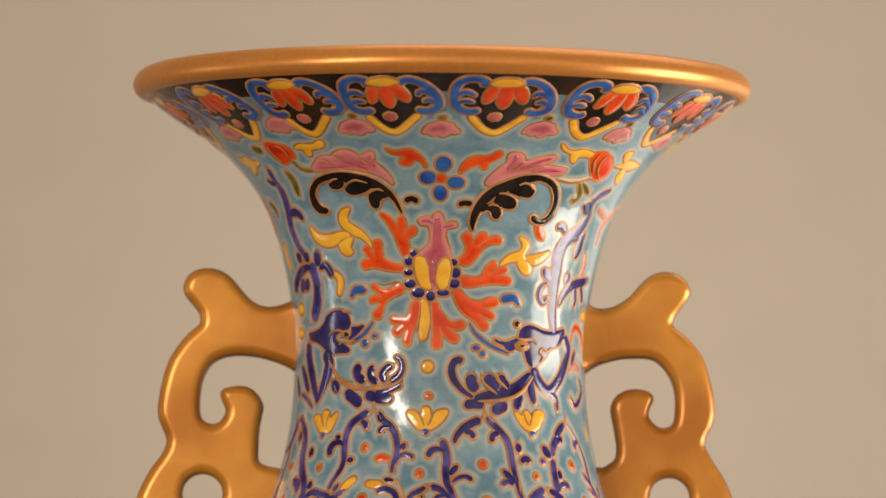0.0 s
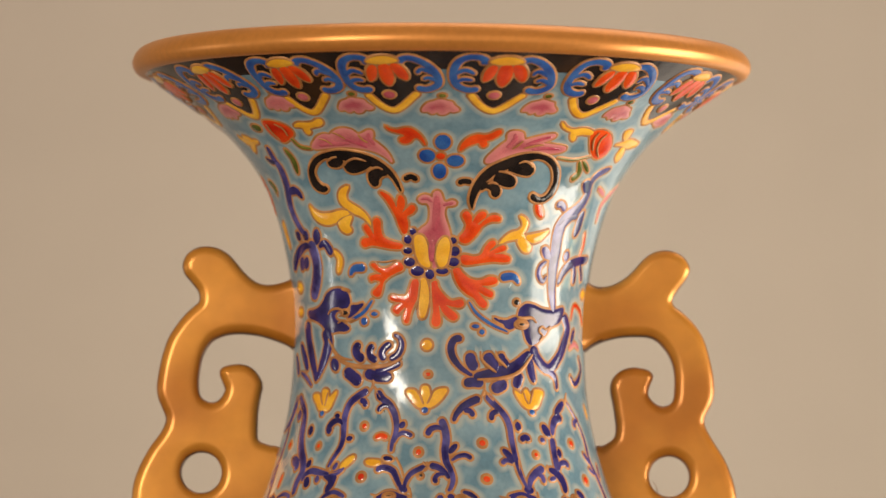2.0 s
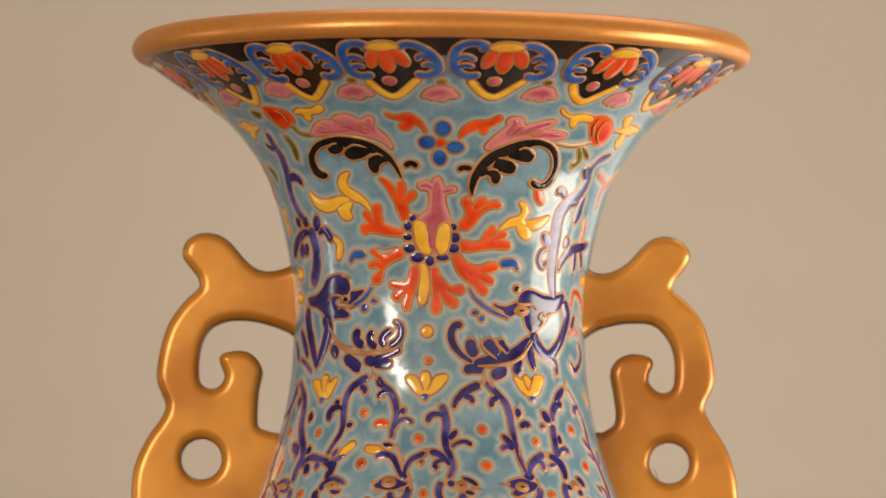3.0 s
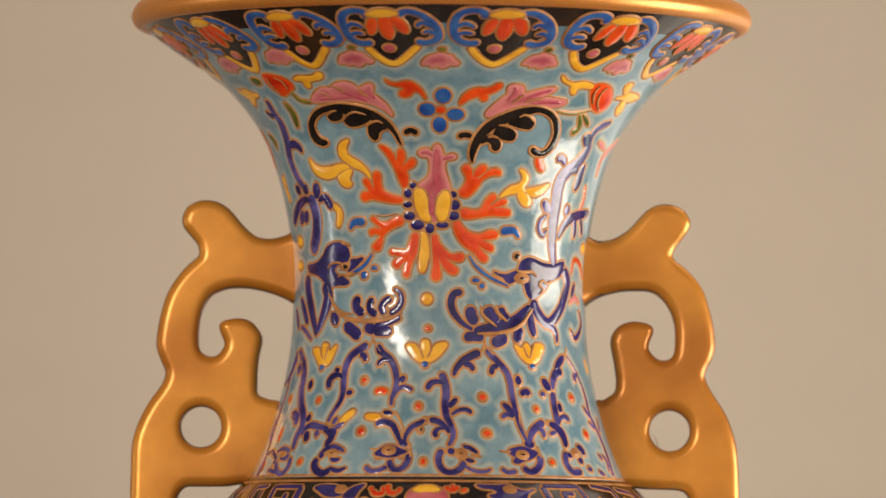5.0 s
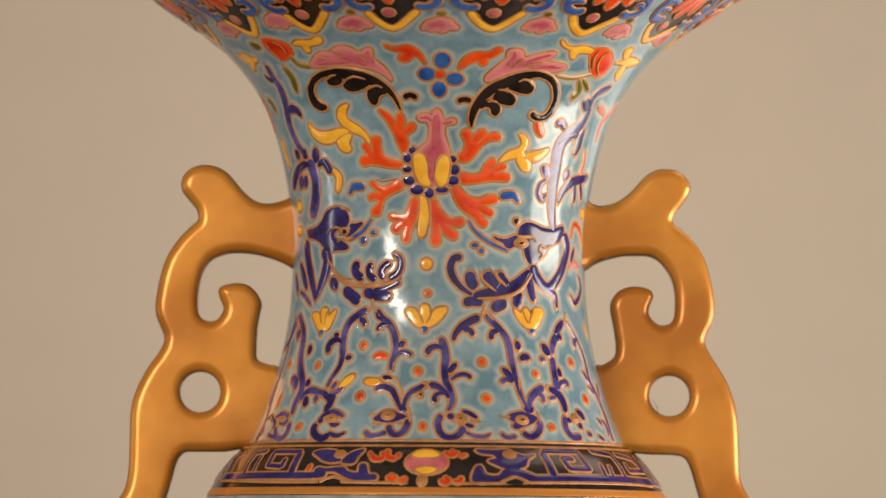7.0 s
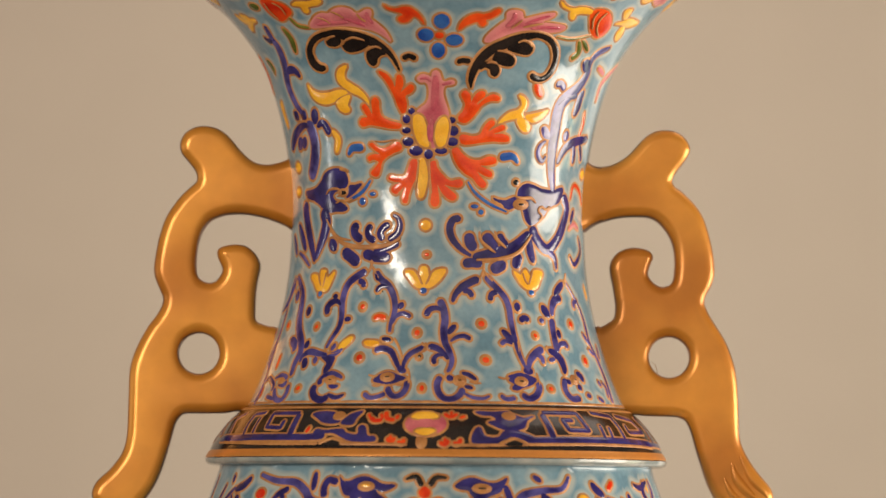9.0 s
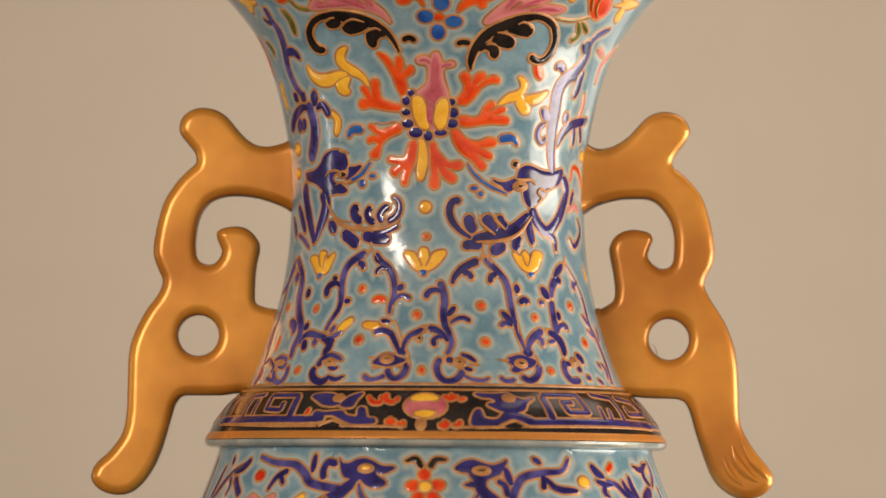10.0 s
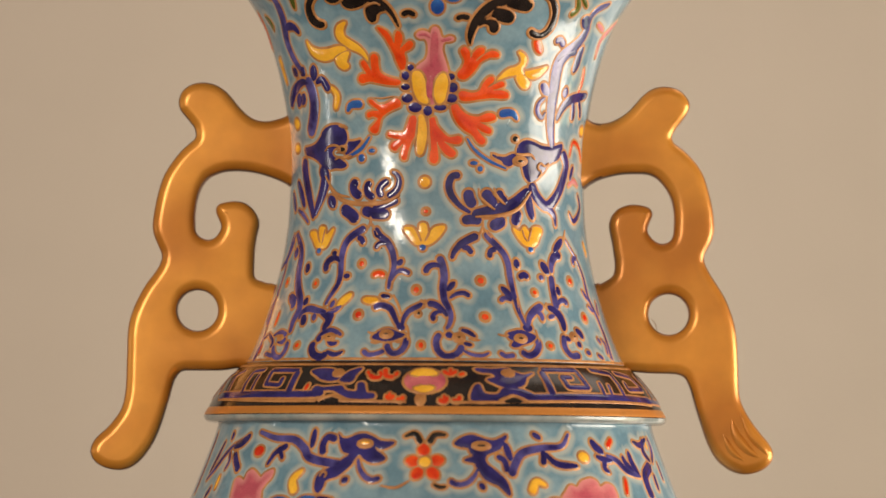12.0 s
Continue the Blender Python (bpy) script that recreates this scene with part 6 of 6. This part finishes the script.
# lappets under the lip, alike, each set a little unevenly by hand: degrees of (scrolls, flower, tip) and how wide
LAPPETS = [(-56.3, -56.0, -54.3, 0.86), (-32.3, -33.4, -33.4, 0.87), (-10.7, -11.8, -11.5, 0.9), (13.0, 12.7, 13.1, 0.97), (38.9, 38.7, 38.0, 1.0), (66.3, 64.1, 64.8, 1.0), (90.0, 90.0, 90.0, 0.95), (113.8, 113.8, 113.8, 0.95), (137.5, 137.5, 137.5, 0.95), (161.3, 161.3, 161.3, 0.95), (185.0, 185.0, 185.0, 0.95), (208.7, 208.7, 208.7, 0.95), (232.5, 232.5, 232.5, 0.95), (256.2, 256.2, 256.2, 0.95), (280.0, 280.0, 280.0, 0.95)]
LAPPET_PARTS = set()


def lappet(scrolls, flower, tip, wide):
    def sw(pts):
        return [(a * wide + float(np.interp(z, [801.6, 859.4], [tip, scrolls])), z) for a, z in pts]

    def under(pts):
        return [(a * wide + flower, z) for a, z in pts]

    zone = "neck"
    LAPPET_PARTS.update([
        field(zone, "heart", BLACK, sw([(-9.84, 882.7), (-5.74, 884.5), (-0.28, 885.6), (5.28, 886.6), (8.34, 883.1), (9.84, 870.6), (9.72, 853.2), (7.79, 838.7), (5.55, 832), (3.45, 823.6), (1.45, 814.4), (-0.37, 807.8), (-2.73, 814.5), (-4.88, 828.3), (-7.63, 835.7), (-10.12, 844.2), (-11, 862.1), (-10.76, 874.9)]), 0, bare=True, rise=0.1),
        stroke(zone, "heart_border", YELLOW, 12, "n", sw([(-6.7, 828.1), (-4.49, 814.3), (-2.1, 804.9), (0.14, 802.6), (2.41, 809.2), (4.54, 819.4), (6.55, 829.6)])),
        stroke(zone, "scroll", BLUE, 15, "n", sw([(-5.29, 874.7), (-4.51, 879.1), (-5.74, 884), (-7.71, 884.6), (-9.49, 880.2), (-10.51, 871.5), (-10.86, 859.5), (-10.52, 847.6), (-9.32, 839), (-7.1, 835), (-4.87, 837)]), 1),
        stroke(zone, "scroll", BLUE, 11, "b", sw([(-10.5, 857.8), (-9.06, 864), (-7.8, 864.1), (-6.29, 859.1)]), 1),
        stroke(zone, "scroll", BLUE, 10, "b", sw([(-10.15, 846.7), (-8.52, 851.1), (-6.55, 849.7)]), 1),
        stroke(zone, "scroll", BLUE, 15, "n", sw([(2.2, 872.8), (2.83, 879), (4.33, 882.8), (6.17, 880.8), (8.14, 874.5), (9.96, 864.6), (11.18, 852.8), (11.38, 843.3), (10.17, 837.6), (8.2, 835.3), (6.08, 838.3)]), 1),
        stroke(zone, "scroll", BLUE, 11, "b", sw([(10.71, 857), (8.19, 864.9), (6.98, 864.6), (6.37, 859.2)]), 1),
        stroke(zone, "scroll", BLUE, 10, "b", sw([(11.44, 846.8), (9.07, 853), (7.78, 850.1)]), 1),
        field(zone, "petal", RED, under([(-3.91, 850), (-3.92, 862), (-3.15, 870.7), (-1.99, 873.5), (-1.44, 867.6), (-1.98, 857.2), (-2.96, 851.1)]), 2),
        field(zone, "petal", RED, under([(1.79, 873.4), (3.25, 874.7), (4.5, 869), (5.36, 858.9), (5.08, 851), (3.82, 853.3), (2.51, 861.6)]), 2),
        field(zone, "petal", RED, under([(-0.88, 871.1), (0.05, 873.9), (1.33, 873.3), (2.03, 861.5), (1.66, 849.3), (0.62, 842.2), (-0.63, 848), (-1.09, 859.1)]), 2),
        field(zone, "petal_cap", YELLOW, under([(-3.27, 878.4), (-1.9, 883.8), (0.03, 886), (2.08, 884.7), (3.55, 879.9), (2.02, 876.1), (0.13, 874.8), (-1.6, 875.3)]), 2),
        dot(zone, "seed", PINK, *sw([(-0.88, 827.2)])[0], 10, 9, 1),
    ])


for places in LAPPETS:
    lappet(*places)

# a rose bud hangs between each two lappets: (degrees, rise)
BUDS = [(-64.0, 4.2), (-41.8, 8.7), (-21.0, 0.0), (0.2, -3.7), (25.3, -0.3), (49.7, -0.1)]
BUDS += [(49.7 + 23.74 * k, 0) for k in range(1, 10)]
for turn, rise in BUDS:
    LAPPET_PARTS.update([
        field("neck", "bud", PINK, [(a + turn, z + rise) for a, z in [(-4.59, 809), (-3.38, 816.8), (-1.77, 820), (-0.6, 822.5), (1.11, 820.5), (2.42, 818.5), (2.84, 814.1), (4.2, 806.8), (2.97, 803.5), (1.99, 804.5), (0.85, 800.1), (-0.42, 799.4), (-1.1, 803.1), (-2.48, 800.6), (-3.45, 804.4), (-4.71, 803.7)]]),
        dot("neck", "sepal", GREEN, turn +0.09, 828.6 + rise, 6.5, 5),
    ])


# ---- gold rings ----
def ring(name, zone, z0, z1, mat, label, h=0.8, top=-0.5):
    """A low raised band round the vase between two heights."""
    p = LINES[zone]
    zs = np.linspace(z0, z1, 5)
    prof = [(z, np.interp(z, p[:, 0], p[:, 1]) + hh) for z, hh in zip(zs, (-0.5, h, h * 1.15, h, top))]
    ob = part(name, spin(prof), mat, HOST[zone], label)
    return ob


ring("gold_ring", "neck", 95, 101, LINE, "thin gold line")
ring("black_band", "neck", 861, 893, BLACK, "black band under the lip", 0.7, 1.0)
ring("gold_ring", "collar", 2, 18, RIMGOLD, "gold line along the edge")
ring("gold_ring", "collar", 86, 91, LINE, "thin gold line")


# the back half carries the same drawing
for host in (neck, collar, body):
    for ob in [o for o in host.children if not o.name.startswith(("gold_ring", "black_band")) and o not in LAPPET_PARTS]:
        twin = ob.copy()
        scene.collection.objects.link(twin)
        twin.matrix_basis = Matrix.Rotation(math.pi, 4, "Z") @ ob.matrix_basis
